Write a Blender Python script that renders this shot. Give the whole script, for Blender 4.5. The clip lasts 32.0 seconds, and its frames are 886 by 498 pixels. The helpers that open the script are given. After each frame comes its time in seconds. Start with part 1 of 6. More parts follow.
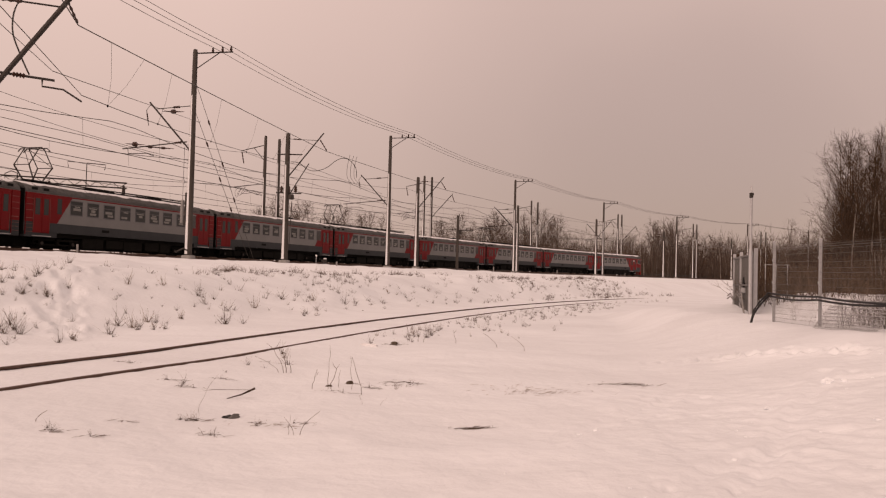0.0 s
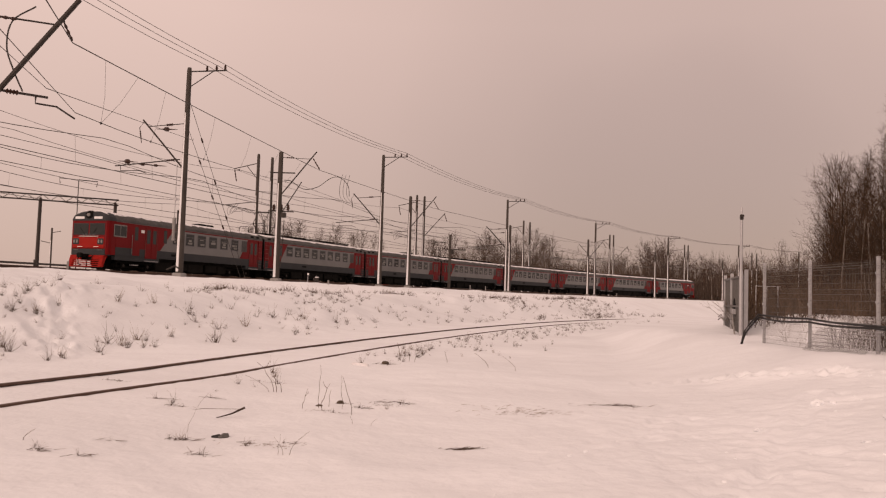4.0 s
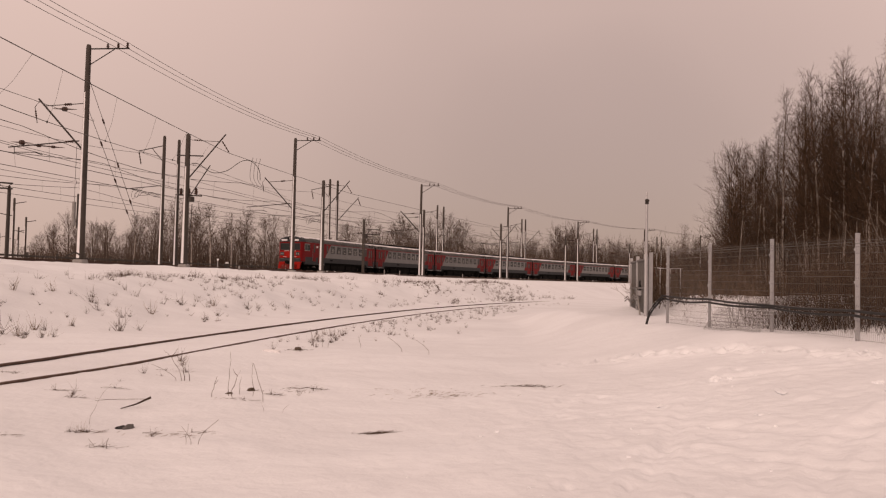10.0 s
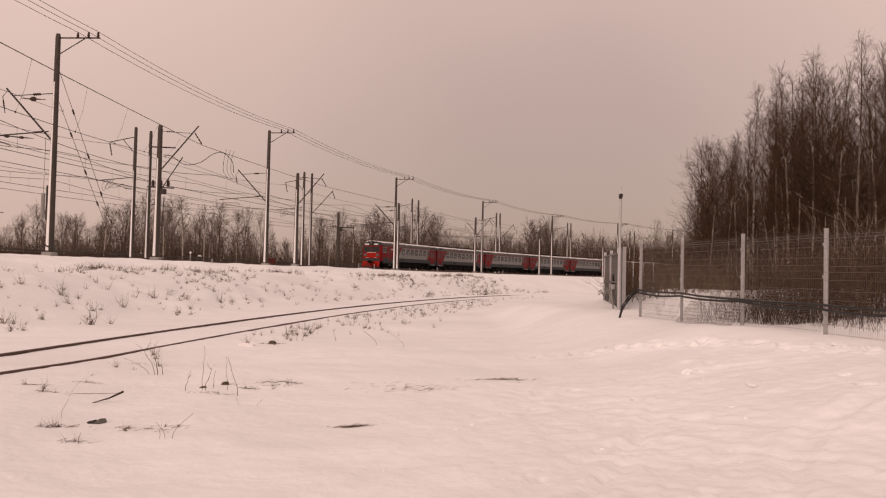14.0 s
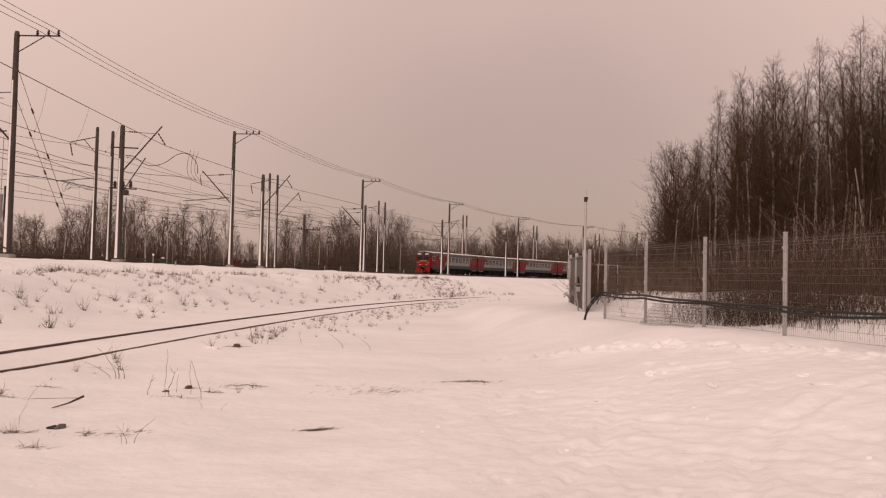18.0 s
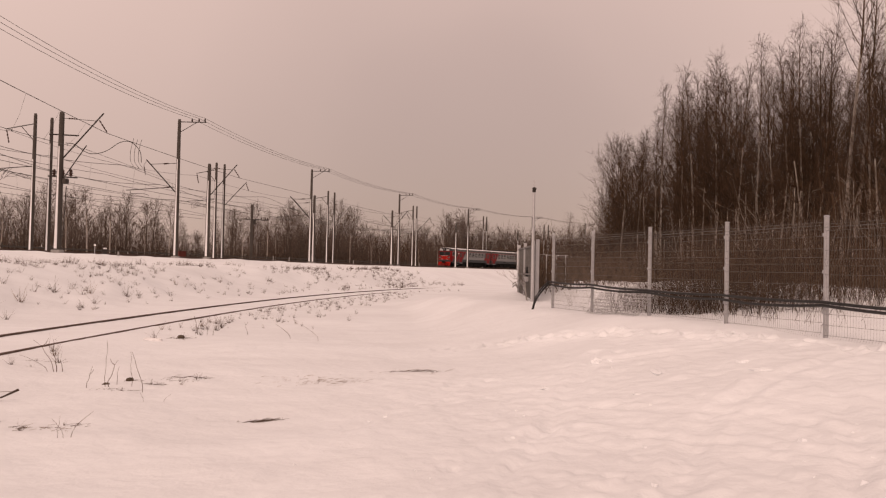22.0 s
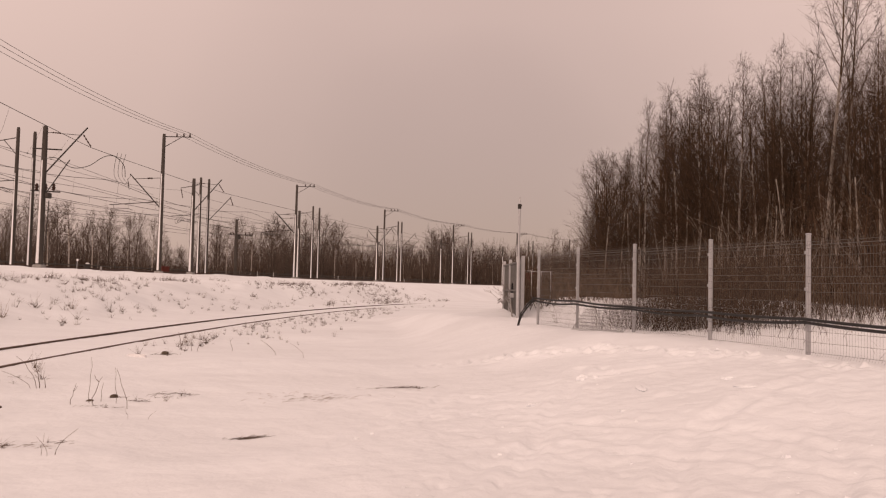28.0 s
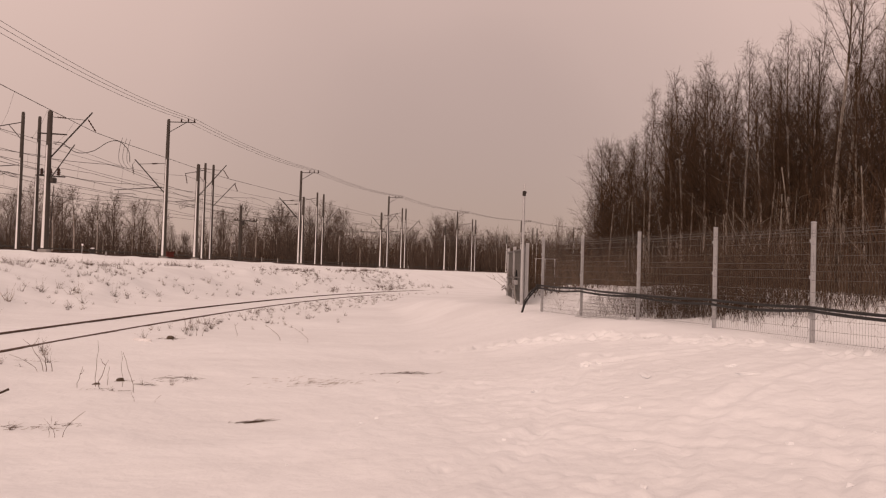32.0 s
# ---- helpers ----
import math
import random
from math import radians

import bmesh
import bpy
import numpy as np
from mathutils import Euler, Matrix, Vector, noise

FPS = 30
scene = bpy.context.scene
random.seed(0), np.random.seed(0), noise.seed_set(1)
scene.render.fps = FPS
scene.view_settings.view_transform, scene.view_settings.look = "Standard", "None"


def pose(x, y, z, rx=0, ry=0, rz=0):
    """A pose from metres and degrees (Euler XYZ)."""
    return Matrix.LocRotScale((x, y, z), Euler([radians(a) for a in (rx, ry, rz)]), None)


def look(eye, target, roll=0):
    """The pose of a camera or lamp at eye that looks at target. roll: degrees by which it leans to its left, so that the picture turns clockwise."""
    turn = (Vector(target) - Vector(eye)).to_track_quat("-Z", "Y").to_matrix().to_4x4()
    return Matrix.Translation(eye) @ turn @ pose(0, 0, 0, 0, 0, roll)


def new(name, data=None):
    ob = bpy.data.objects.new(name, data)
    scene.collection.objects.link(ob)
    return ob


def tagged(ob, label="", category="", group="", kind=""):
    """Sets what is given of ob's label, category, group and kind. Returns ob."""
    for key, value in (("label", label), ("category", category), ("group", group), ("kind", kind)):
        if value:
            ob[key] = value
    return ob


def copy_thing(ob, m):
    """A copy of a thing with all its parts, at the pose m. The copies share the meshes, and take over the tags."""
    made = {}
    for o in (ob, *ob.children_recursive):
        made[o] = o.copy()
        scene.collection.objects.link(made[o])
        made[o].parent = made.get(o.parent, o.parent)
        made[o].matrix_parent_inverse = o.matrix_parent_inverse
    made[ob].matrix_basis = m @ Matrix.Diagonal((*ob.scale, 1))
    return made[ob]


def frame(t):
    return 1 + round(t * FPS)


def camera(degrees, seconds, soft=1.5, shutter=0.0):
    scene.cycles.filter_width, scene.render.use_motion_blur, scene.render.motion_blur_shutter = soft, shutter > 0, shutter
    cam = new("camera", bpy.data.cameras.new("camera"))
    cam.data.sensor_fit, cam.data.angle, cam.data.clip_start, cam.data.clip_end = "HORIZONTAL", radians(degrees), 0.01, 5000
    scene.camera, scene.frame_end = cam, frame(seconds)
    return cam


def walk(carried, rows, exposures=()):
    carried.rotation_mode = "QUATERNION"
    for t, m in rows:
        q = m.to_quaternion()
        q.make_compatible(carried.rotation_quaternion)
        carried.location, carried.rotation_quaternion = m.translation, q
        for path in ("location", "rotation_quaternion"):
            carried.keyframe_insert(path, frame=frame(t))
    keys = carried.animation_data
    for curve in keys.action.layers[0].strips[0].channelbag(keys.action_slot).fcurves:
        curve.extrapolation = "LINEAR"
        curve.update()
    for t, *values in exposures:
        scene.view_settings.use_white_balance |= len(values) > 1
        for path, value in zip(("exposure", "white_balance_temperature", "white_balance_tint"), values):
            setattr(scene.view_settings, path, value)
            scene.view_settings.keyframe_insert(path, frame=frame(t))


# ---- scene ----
cam = camera(57.94, 32.0, soft=1.2)
EYE = 1.6
# seconds, sway of the hand in metres, then yaw, pitch and roll
PATH = [
    (0.0, -0.022, 0.040, -0.004, -0.109, 1.888, -1.458),
    (0.5, -0.017, 0.034, 0.001, -0.093, 1.754, -1.477),
    (1.0, -0.027, 0.021, -0.002, -0.015, 1.778, -1.553),
    (1.5, -0.020, 0.015, -0.001, -0.029, 2.245, -1.617),
    (2.0, -0.022, 0.031, -0.007, 0.040, 2.545, -1.836),
    (2.5, -0.025, 0.002, -0.005, 0.039, 2.885, -1.859),
    (3.0, -0.023, 0.002, -0.001, -0.136, 3.237, -1.751),
    (3.5, -0.016, 0.013, 0.005, -0.385, 3.271, -1.798),
    (5.5, -0.017, 0.008, 0.005, -2.350, 3.260, -1.579),
    (6.0, -0.012, 0.051, 0.001, -3.086, 2.979, -1.625),
    (6.5, -0.019, 0.021, 0.006, -3.378, 2.482, -1.809),
    (7.0, -0.008, 0.034, 0.002, -3.995, 2.041, -1.646),
    (7.5, 0.009, 0.026, 0.006, -4.493, 1.952, -1.246),
    (8.0, 0.001, 0.029, 0.004, -4.670, 2.254, -1.181),
    (8.5, 0.009, 0.024, 0.008, -5.436, 2.598, -1.158),
    (9.0, 0.020, 0.012, 0.003, -6.180, 2.606, -1.109),
    (9.5, 0.008, 0.011, 0.008, -6.576, 2.498, -1.089),
    (10.0, 0.005, 0.014, 0.001, -6.807, 2.333, -1.264),
    (10.5, -0.003, 0.009, 0.008, -7.128, 2.228, -1.479),
    (11.0, 0.015, 0.024, 0.006, -7.761, 2.111, -1.705),
    (11.5, 0.010, 0.034, 0.000, -8.353, 2.062, -1.695),
    (12.0, 0.017, 0.031, 0.000, -9.063, 2.132, -1.520),
    (12.5, 0.010, 0.008, 0.003, -9.381, 2.222, -1.419),
    (13.0, -0.009, 0.007, -0.001, -9.176, 2.241, -1.422),
    (13.5, -0.008, -0.007, -0.002, -8.741, 2.045, -1.414),
    (14.0, -0.012, -0.003, 0.004, -8.632, 1.909, -1.373),
    (14.5, -0.014, 0.002, 0.004, -8.892, 1.829, -1.438),
    (16.5, -0.016, -0.004, 0.008, -10.656, 1.942, -1.427),
    (17.0, -0.012, -0.008, -0.004, -10.823, 1.873, -1.276),
    (17.5, -0.018, -0.012, 0.002, -10.898, 2.002, -1.366),
    (18.0, -0.009, -0.018, 0.008, -11.018, 2.129, -1.368),
    (18.5, -0.007, -0.020, 0.002, -11.195, 2.401, -1.260),
    (19.0, 0.001, -0.004, 0.000, -11.697, 2.218, -1.295),
    (19.5, 0.025, 0.010, -0.006, -12.241, 1.815, -1.319),
    (20.0, 0.017, 0.002, -0.004, -12.607, 1.503, -1.279),
    (20.5, 0.020, 0.003, -0.004, -12.905, 1.373, -1.334),
    (21.0, 0.033, 0.017, -0.003, -13.361, 1.300, -1.401),
    (21.5, 0.029, 0.009, -0.006, -13.935, 1.448, -1.446),
    (22.0, 0.031, 0.014, -0.012, -14.580, 1.550, -1.262),
    (22.5, 0.043, 0.005, -0.002, -15.101, 1.398, -1.094),
    (23.0, 0.036, -0.014, 0.003, -15.585, 1.509, -0.994),
    (23.5, 0.026, -0.014, -0.001, -15.833, 1.803, -0.889),
    (24.0, 0.036, -0.009, -0.003, -15.939, 1.829, -0.797),
    (24.5, 0.023, -0.028, 0.004, -15.962, 1.877, -1.025),
    (25.0, 0.007, -0.030, 0.004, -16.001, 2.168, -1.262),
    (25.5, -0.012, -0.017, 0.001, -16.047, 2.237, -1.581),
    (27.5, -0.001, -0.026, -0.002, -15.994, 2.360, -1.494),
    (28.0, -0.006, -0.022, -0.001, -15.673, 2.699, -1.394),
    (28.5, -0.007, -0.017, -0.006, -15.392, 2.706, -1.388),
    (29.0, -0.004, -0.026, -0.001, -15.342, 2.494, -1.437),
    (29.5, -0.013, -0.039, 0.003, -15.349, 2.402, -1.455),
    (30.0, -0.012, -0.044, -0.002, -15.395, 2.434, -1.537),
    (30.5, -0.027, -0.045, -0.006, -15.399, 2.417, -1.636),
    (31.0, -0.027, -0.044, -0.001, -15.508, 2.129, -1.741),
    (31.5, -0.021, -0.042, -0.008, -15.444, 1.915, -1.719),
    (32.0, -0.023, -0.032, -0.013, -15.406, 1.763, -1.718),
]
walk(cam, [(t, pose(dx, dy, EYE + dz, 90 + p, r, y)) for t, dx, dy, dz, y, p, r in PATH],
     exposures=[(0.0, 0.05, 9000, 36), (3.0, 0.06, 9000, 36), (6.0, -0.03, 9000, 36), (8.0, -0.05, 9000, 36), (10.0, -0.01, 9000, 36), (14.0, 0.06, 9000, 36), (28.0, 0.09, 9000, 36), (30.0, 0.0, 9050, 37), (32.0, 0.0, 9050, 37)])

# ---- sky and light: thick cloud, darker low in the north-east ----
world = bpy.data.worlds.new("overcast")
scene.world = world
world.use_nodes = True
wn, wl = world.node_tree.nodes, world.node_tree.links
wn.clear()
w_out = wn.new("ShaderNodeOutputWorld")
w_bg = wn.new("ShaderNodeBackground")
w_sky = wn.new("ShaderNodeTexSky")
w_sky.sky_type, w_sky.sun_disc = "NISHITA", False
w_sky.sun_elevation, w_sky.sun_rotation = radians(22), radians(216)
w_co = wn.new("ShaderNodeTexCoord")
w_dot = wn.new("ShaderNodeVectorMath")
w_dot.operation = "DOT_PRODUCT"
DARK = Vector((math.sin(radians(17)), math.cos(radians(17)), 0.10)).normalized()
w_dot.inputs[1].default_value = DARK
w_noise = wn.new("ShaderNodeTexNoise")
w_noise.inputs["Scale"].default_value, w_noise.inputs["Detail"].default_value = 1.6, 4
w_add = wn.new("ShaderNodeMath")
w_add.operation = "MULTIPLY_ADD"
w_add.inputs[1].default_value, w_add.inputs[2].default_value = 0.06, -0.03
w_sum = wn.new("ShaderNodeMath")
w_sum.operation = "ADD"
w_ramp = wn.new("ShaderNodeValToRGB")
w_ramp.color_ramp.interpolation = "B_SPLINE"
e = w_ramp.color_ramp.elements
e[0].position, e[0].color = 0.55, (0.583, 0.568, 0.572, 1)
e[1].position, e[1].color = 1.0, (0.372, 0.361, 0.366, 1)
for pos, val in ((0.82, 0.535), (0.93, 0.47), (0.98, 0.40)):
    n = e.new(pos)
    n.color = (val * 1.025, val, val * 1.01, 1)
w_mix = wn.new("ShaderNodeMixRGB")
w_mix.inputs[0].default_value = 0.01
wl.new(w_co.outputs["Generated"], w_dot.inputs[0])
wl.new(w_co.outputs["Generated"], w_noise.inputs["Vector"])
wl.new(w_noise.outputs["Fac"], w_add.inputs[0])
wl.new(w_dot.outputs["Value"], w_sum.inputs[0])
wl.new(w_add.outputs[0], w_sum.inputs[1])
wl.new(w_sum.outputs[0], w_ramp.inputs["Fac"])
wl.new(w_ramp.outputs["Color"], w_mix.inputs[1])
wl.new(w_sky.outputs["Color"], w_mix.inputs[2])
# the cloud is a little darker towards the skyline
w_sep, w_low, w_mul = wn.new("ShaderNodeSeparateXYZ"), wn.new("ShaderNodeMapRange"), wn.new("ShaderNodeVectorMath")
w_low.inputs[1].default_value, w_low.inputs[2].default_value, w_low.inputs[3].default_value, w_low.inputs[4].default_value = 0.0, 0.32, 0.75, 1.04
w_mul.operation = "SCALE"
wl.new(w_co.outputs["Generated"], w_sep.inputs[0])
wl.new(w_sep.outputs["Z"], w_low.inputs[0])
wl.new(w_mix.outputs["Color"], w_mul.inputs[0])
wl.new(w_low.outputs[0], w_mul.inputs["Scale"])
wl.new(w_mul.outputs["Vector"], w_bg.inputs["Color"])
w_bg.inputs["Strength"].default_value = 1.0
wl.new(w_bg.outputs[0], w_out.inputs["Surface"])
sun = new("sun", bpy.data.lights.new("sun", "SUN"))
sun.data.energy, sun.data.angle, sun.data.color = 1.05, radians(13), (1.0, 0.97, 0.93)
sun.matrix_world = look((0, 0, 50), (20, 27, 36.5))


# ---- materials ----
def material(name, color, rough=0.8, metal=0.0, vary=0.12, scale=3.0, bump=0.0, fine=30.0, island=0.0, second=None, spec=0.3):
    """Principled surface with large stains, fine grain and relief."""
    m = bpy.data.materials.new(name)
    m.use_nodes = True
    n, l = m.node_tree.nodes, m.node_tree.links
    b = n["Principled BSDF"]
    b.inputs["Roughness"].default_value, b.inputs["Metallic"].default_value = rough, metal
    b.inputs["Specular IOR Level"].default_value = spec
    co = n.new("ShaderNodeTexCoord")
    big, small = n.new("ShaderNodeTexNoise"), n.new("ShaderNodeTexNoise")
    big.inputs["Scale"].default_value, big.inputs["Detail"].default_value = scale, 5
    small.inputs["Scale"].default_value, small.inputs["Detail"].default_value = fine, 3
    for x in (big, small):
        l.new(co.outputs["Object"], x.inputs["Vector"])
    add = n.new("ShaderNodeMath")
    add.operation = "ADD"
    l.new(big.outputs["Fac"], add.inputs[0])
    l.new(small.outputs["Fac"], add.inputs[1])
    ramp = n.new("ShaderNodeMapRange")
    ramp.inputs[1].default_value, ramp.inputs[2].default_value = 0.6, 1.4
    l.new(add.outputs[0], ramp.inputs[0])
    mix = n.new("ShaderNodeMixRGB")
    lo = [c * (1 - vary) for c in color]
    hi = second or [min(1, c * (1 + vary)) for c in color]
    mix.inputs[1].default_value, mix.inputs[2].default_value = (*lo, 1), (*hi, 1)
    l.new(ramp.outputs[0], mix.inputs[0])
    last = mix.outputs["Color"]
    if island:
        geo, hsv = n.new("ShaderNodeNewGeometry"), n.new("ShaderNodeHueSaturation")
        mr = n.new("ShaderNodeMapRange")
        mr.inputs[3].default_value, mr.inputs[4].default_value = 1 - island, 1 + island
        l.new(geo.outputs["Random Per Island"], mr.inputs[0])
        l.new(mr.outputs[0], hsv.inputs["Value"])
        l.new(last, hsv.inputs["Color"])
        last = hsv.outputs["Color"]
    l.new(last, b.inputs["Base Color"])
    if bump:
        bp = n.new("ShaderNodeBump")
        bp.inputs["Strength"].default_value, bp.inputs["Distance"].default_value = bump, 0.02
        l.new(small.outputs["Fac"], bp.inputs["Height"])
        l.new(bp.outputs["Normal"], b.inputs["Normal"])
    return m


def snow_material():
    """Wind-packed snow: clean drifts, greyer thin crust, soft relief and fine grain."""
    m = bpy.data.materials.new("snow")
    m.use_nodes = True
    n, l = m.node_tree.nodes, m.node_tree.links
    b = n["Principled BSDF"]
    b.inputs["Roughness"].default_value, b.inputs["Specular IOR Level"].default_value = 0.8, 0.2
    co, mp = n.new("ShaderNodeTexCoord"), n.new("ShaderNodeMapping")
    mp.inputs["Rotation"].default_value = (0, 0, 0.25)
    mp.inputs["Scale"].default_value = (0.45, 1.0, 1.0)
    l.new(co.outputs["Object"], mp.inputs["Vector"])

    def field(scale, detail, lo, hi, vec):
        x, r = n.new("ShaderNodeTexNoise"), n.new("ShaderNodeMapRange")
        x.inputs["Scale"].default_value, x.inputs["Detail"].default_value = scale, detail
        r.inputs[1].default_value, r.inputs[2].default_value = lo, hi
        l.new(vec, x.inputs["Vector"])
        l.new(x.outputs["Fac"], r.inputs[0])
        return x.outputs["Fac"], r.outputs[0]
    _, thin = field(0.30, 5, 0.44, 0.72, mp.outputs["Vector"])
    _, patch = field(1.7, 6, 0.42, 0.72, mp.outputs["Vector"])
    grain, _ = field(8.0, 8, 0.4, 0.6, co.outputs["Object"])
    first, second = n.new("ShaderNodeMixRGB"), n.new("ShaderNodeMixRGB")
    first.inputs[1].default_value, first.inputs[2].default_value = (0.815, 0.848, 0.872, 1), (0.735, 0.76, 0.78, 1)
    l.new(thin, first.inputs[0])
    half = n.new("ShaderNodeMath")
    half.operation = "MULTIPLY"
    half.inputs[1].default_value = 0.5
    l.new(patch, half.inputs[0])
    l.new(half.outputs[0], second.inputs[0])
    l.new(first.outputs["Color"], second.inputs[1])
    second.inputs[2].default_value = (0.72, 0.745, 0.765, 1)
    l.new(second.outputs["Color"], b.inputs["Base Color"])
    bp = n.new("ShaderNodeBump")
    bp.inputs["Strength"].default_value, bp.inputs["Distance"].default_value = 0.55, 0.035
    l.new(grain, bp.inputs["Height"])
    l.new(bp.outputs["Normal"], b.inputs["Normal"])
    return m


SNOW = snow_material()
SNOW_OLD = material("crusted snow", (0.74, 0.74, 0.75), 0.7, vary=0.10, scale=4, bump=0.5, fine=25)
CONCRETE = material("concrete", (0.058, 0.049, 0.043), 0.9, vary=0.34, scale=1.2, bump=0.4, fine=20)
FOOTING = material("footing concrete", (0.26, 0.25, 0.24), 0.9, vary=0.25, scale=3, bump=0.5, fine=18)
STEEL_DARK = material("weathered steel", (0.045, 0.038, 0.034), 0.6, 0.4, vary=0.35, scale=4, bump=0.2)
GALV = material("galvanised steel", (0.40, 0.40, 0.41), 0.5, 0.5, vary=0.14, scale=5, bump=0.1)
WIRE = material("copper wire dark", (0.05, 0.045, 0.04), 0.6, 0.3, vary=0.2)
PORCELAIN = material("brown porcelain", (0.045, 0.022, 0.016), 0.25, vary=0.2)
RAIL = material("rusty rail steel", (0.105, 0.062, 0.048), 0.65, 0.25, vary=0.4, scale=6, bump=0.3)
BALLAST = material("ballast", (0.16, 0.15, 0.14), 0.95, vary=0.5, scale=6, bump=1.0, fine=14)
T_RED = material("red train paint", (0.165, 0.0016, 0.0026), 0.5, vary=0.18, scale=1.1, bump=0.05, spec=0.16)
T_ORANGE = material("signal red paint", (0.33, 0.010, 0.005), 0.5, vary=0.12, scale=2, spec=0.16)
T_GREY = material("light grey train paint", (0.170, 0.168, 0.166), 0.45, vary=0.14, scale=0.9, bump=0.05)
T_DULL = material("dull pale metal", (0.22, 0.213, 0.206), 0.6, 0.2, vary=0.2)
T_RUNG = material("worn rung paint", (0.20, 0.07, 0.06), 0.6, vary=0.3)
T_FRAME = material("window rubber", (0.10, 0.10, 0.105), 0.6, vary=0.2)
T_DARK = material("dark grey train paint", (0.034, 0.037, 0.040), 0.6, vary=0.22, scale=1.2, spec=0.2)
T_ROOF = material("roof grey paint", (0.060, 0.058, 0.056), 0.7, vary=0.3, scale=1.3, bump=0.2, fine=7, second=(0.12, 0.117, 0.114), spec=0.15)
T_UNDER = material("sooty underframe", (0.010, 0.009, 0.008), 0.85, vary=0.4, scale=2, bump=0.4, spec=0.08)
T_RUBBER = material("gangway rubber", (0.010, 0.010, 0.010), 0.9, vary=0.3, spec=0.08)
T_GLASS = material("train window glass", (0.022, 0.024, 0.024), 0.12, vary=0.25, scale=1)
# pale colour that stands for daylight seen through the car, no real blind
T_DAYLIGHT = material("painted window daylight", (0.20, 0.195, 0.185), 0.8, vary=0.15)
T_WHITE = material("white marking paint", (0.75, 0.75, 0.74), 0.6, vary=0.08)
SHEET = material("grey zinc sheet", (0.125, 0.118, 0.112), 0.6, 0.2, vary=0.12, scale=2, bump=0.1)
CABLE = material("black cable", (0.022, 0.021, 0.021), 0.55, vary=0.25, scale=6, bump=0.2)
BARK = material("dark bark", (0.060, 0.042, 0.032), 0.95, vary=0.4, scale=5, bump=0.6, fine=25)
BIRCH = material("birch bark", (0.20, 0.16, 0.13), 0.9, vary=0.6, scale=4, bump=0.4, fine=12, second=(0.50, 0.44, 0.39))
TWIG = material("brown twigs", (0.060, 0.036, 0.023), 0.95, vary=0.3, island=0.75, spec=0.05)
BRUSH = material("pale brush stems", (0.105, 0.072, 0.052), 0.95, vary=0.3, island=0.6, spec=0.1)
TWIG_FAR = material("grey brown twigs", (0.078, 0.054, 0.042), 0.95, vary=0.3, island=0.4)
MESH = material("grey mesh wire", (0.13, 0.126, 0.122), 0.6, 0.0, vary=0.2, spec=0.3)
STRAW = material("dry grass", (0.17, 0.115, 0.078), 0.9, vary=0.3, island=0.45)
WEED = material("dead weed stems", (0.10, 0.068, 0.050), 0.9, vary=0.3, island=0.4)
RUSTY = material("rusty red sheet", (0.10, 0.022, 0.016), 0.8, vary=0.4)
SOIL = material("frozen soil", (0.10, 0.075, 0.055), 0.95, vary=0.5, scale=8, bump=1.0, fine=40)


# ---- geometry helpers ----
class Geo:
    """Vertices and faces gathered in plain lists."""

    def __init__(self):
        self.v, self.f = [], []

    def add(self, verts, faces):
        k = len(self.v)
        self.v.extend(verts)
        self.f.extend([tuple(i + k for i in q) for q in faces])
        return self

    def box(self, x0, x1, y0, y1, z0, z1, c=0.0):
        """A box with its upright and level edges chamfered by c."""
        if c <= 0:
            v = [(x, y, z) for z in (z0, z1) for x, y in ((x0, y0), (x1, y0), (x1, y1), (x0, y1))]
            f = [(3, 2, 1, 0), (4, 5, 6, 7)] + [(i, (i + 1) % 4, (i + 1) % 4 + 4, i + 4) for i in range(4)]
            return self.add(v, f)

        def ring(q, z):
            a, b, d, g = x0 + q, x1 - q, y0 + q, y1 - q
            return [(a + c, d, z), (b - c, d, z), (b, d + c, z), (b, g - c, z), (b - c, g, z), (a + c, g, z), (a, g - c, z), (a, d + c, z)]
        return self.loft([ring(c, z0), ring(0, z0 + c), ring(0, z1 - c), ring(c, z1)])

    def loft(self, rings, caps=True, closed=True):
        n = len(rings[0])
        v = [p for r in rings for p in r]
        f = []
        for k in range(len(rings) - 1):
            for i in range(n if closed else n - 1):
                j = (i + 1) % n
                f.append((k * n + i, k * n + j, k * n + n + j, k * n + n + i))
        if caps:
            f.append(tuple(reversed(range(n))))
            f.append(tuple((len(rings) - 1) * n + i for i in range(n)))
        return self.add(v, f)

    def tube(self, pts, r, n=6, caps=True):
        """A tube along points; r is one radius or one for each point."""
        pts = [Vector(p) for p in pts]
        rs = [r] * len(pts) if isinstance(r, (int, float)) else r
        rings = []
        for i, p in enumerate(pts):
            d = (pts[min(i + 1, len(pts) - 1)] - pts[max(i - 1, 0)]).normalized()
            side = d.cross(Vector((0, 0, 1)) if abs(d.z) < 0.9 else Vector((1, 0, 0))).normalized()
            up = side.cross(d)
            rings.append([tuple(p + (side * math.cos(a) + up * math.sin(a)) * rs[i]) for a in (2 * math.pi * k / n for k in range(n))])
        return self.loft(rings, caps)

    def prism(self, outline, y0, y1):
        """An outline in x and z, drawn out from y0 to y1."""
        return self.loft([[(x, y0, z) for x, z in outline], [(x, y1, z) for x, z in outline]])

    def lathe(self, profile, n=12, at=(0, 0, 0)):
        """Radius and height pairs turned round the upright axis."""
        ax, ay, az = at
        return self.loft([[(ax + r * math.cos(2 * math.pi * k / n), ay + r * math.sin(2 * math.pi * k / n), az + z) for k in range(n)] for r, z in profile])


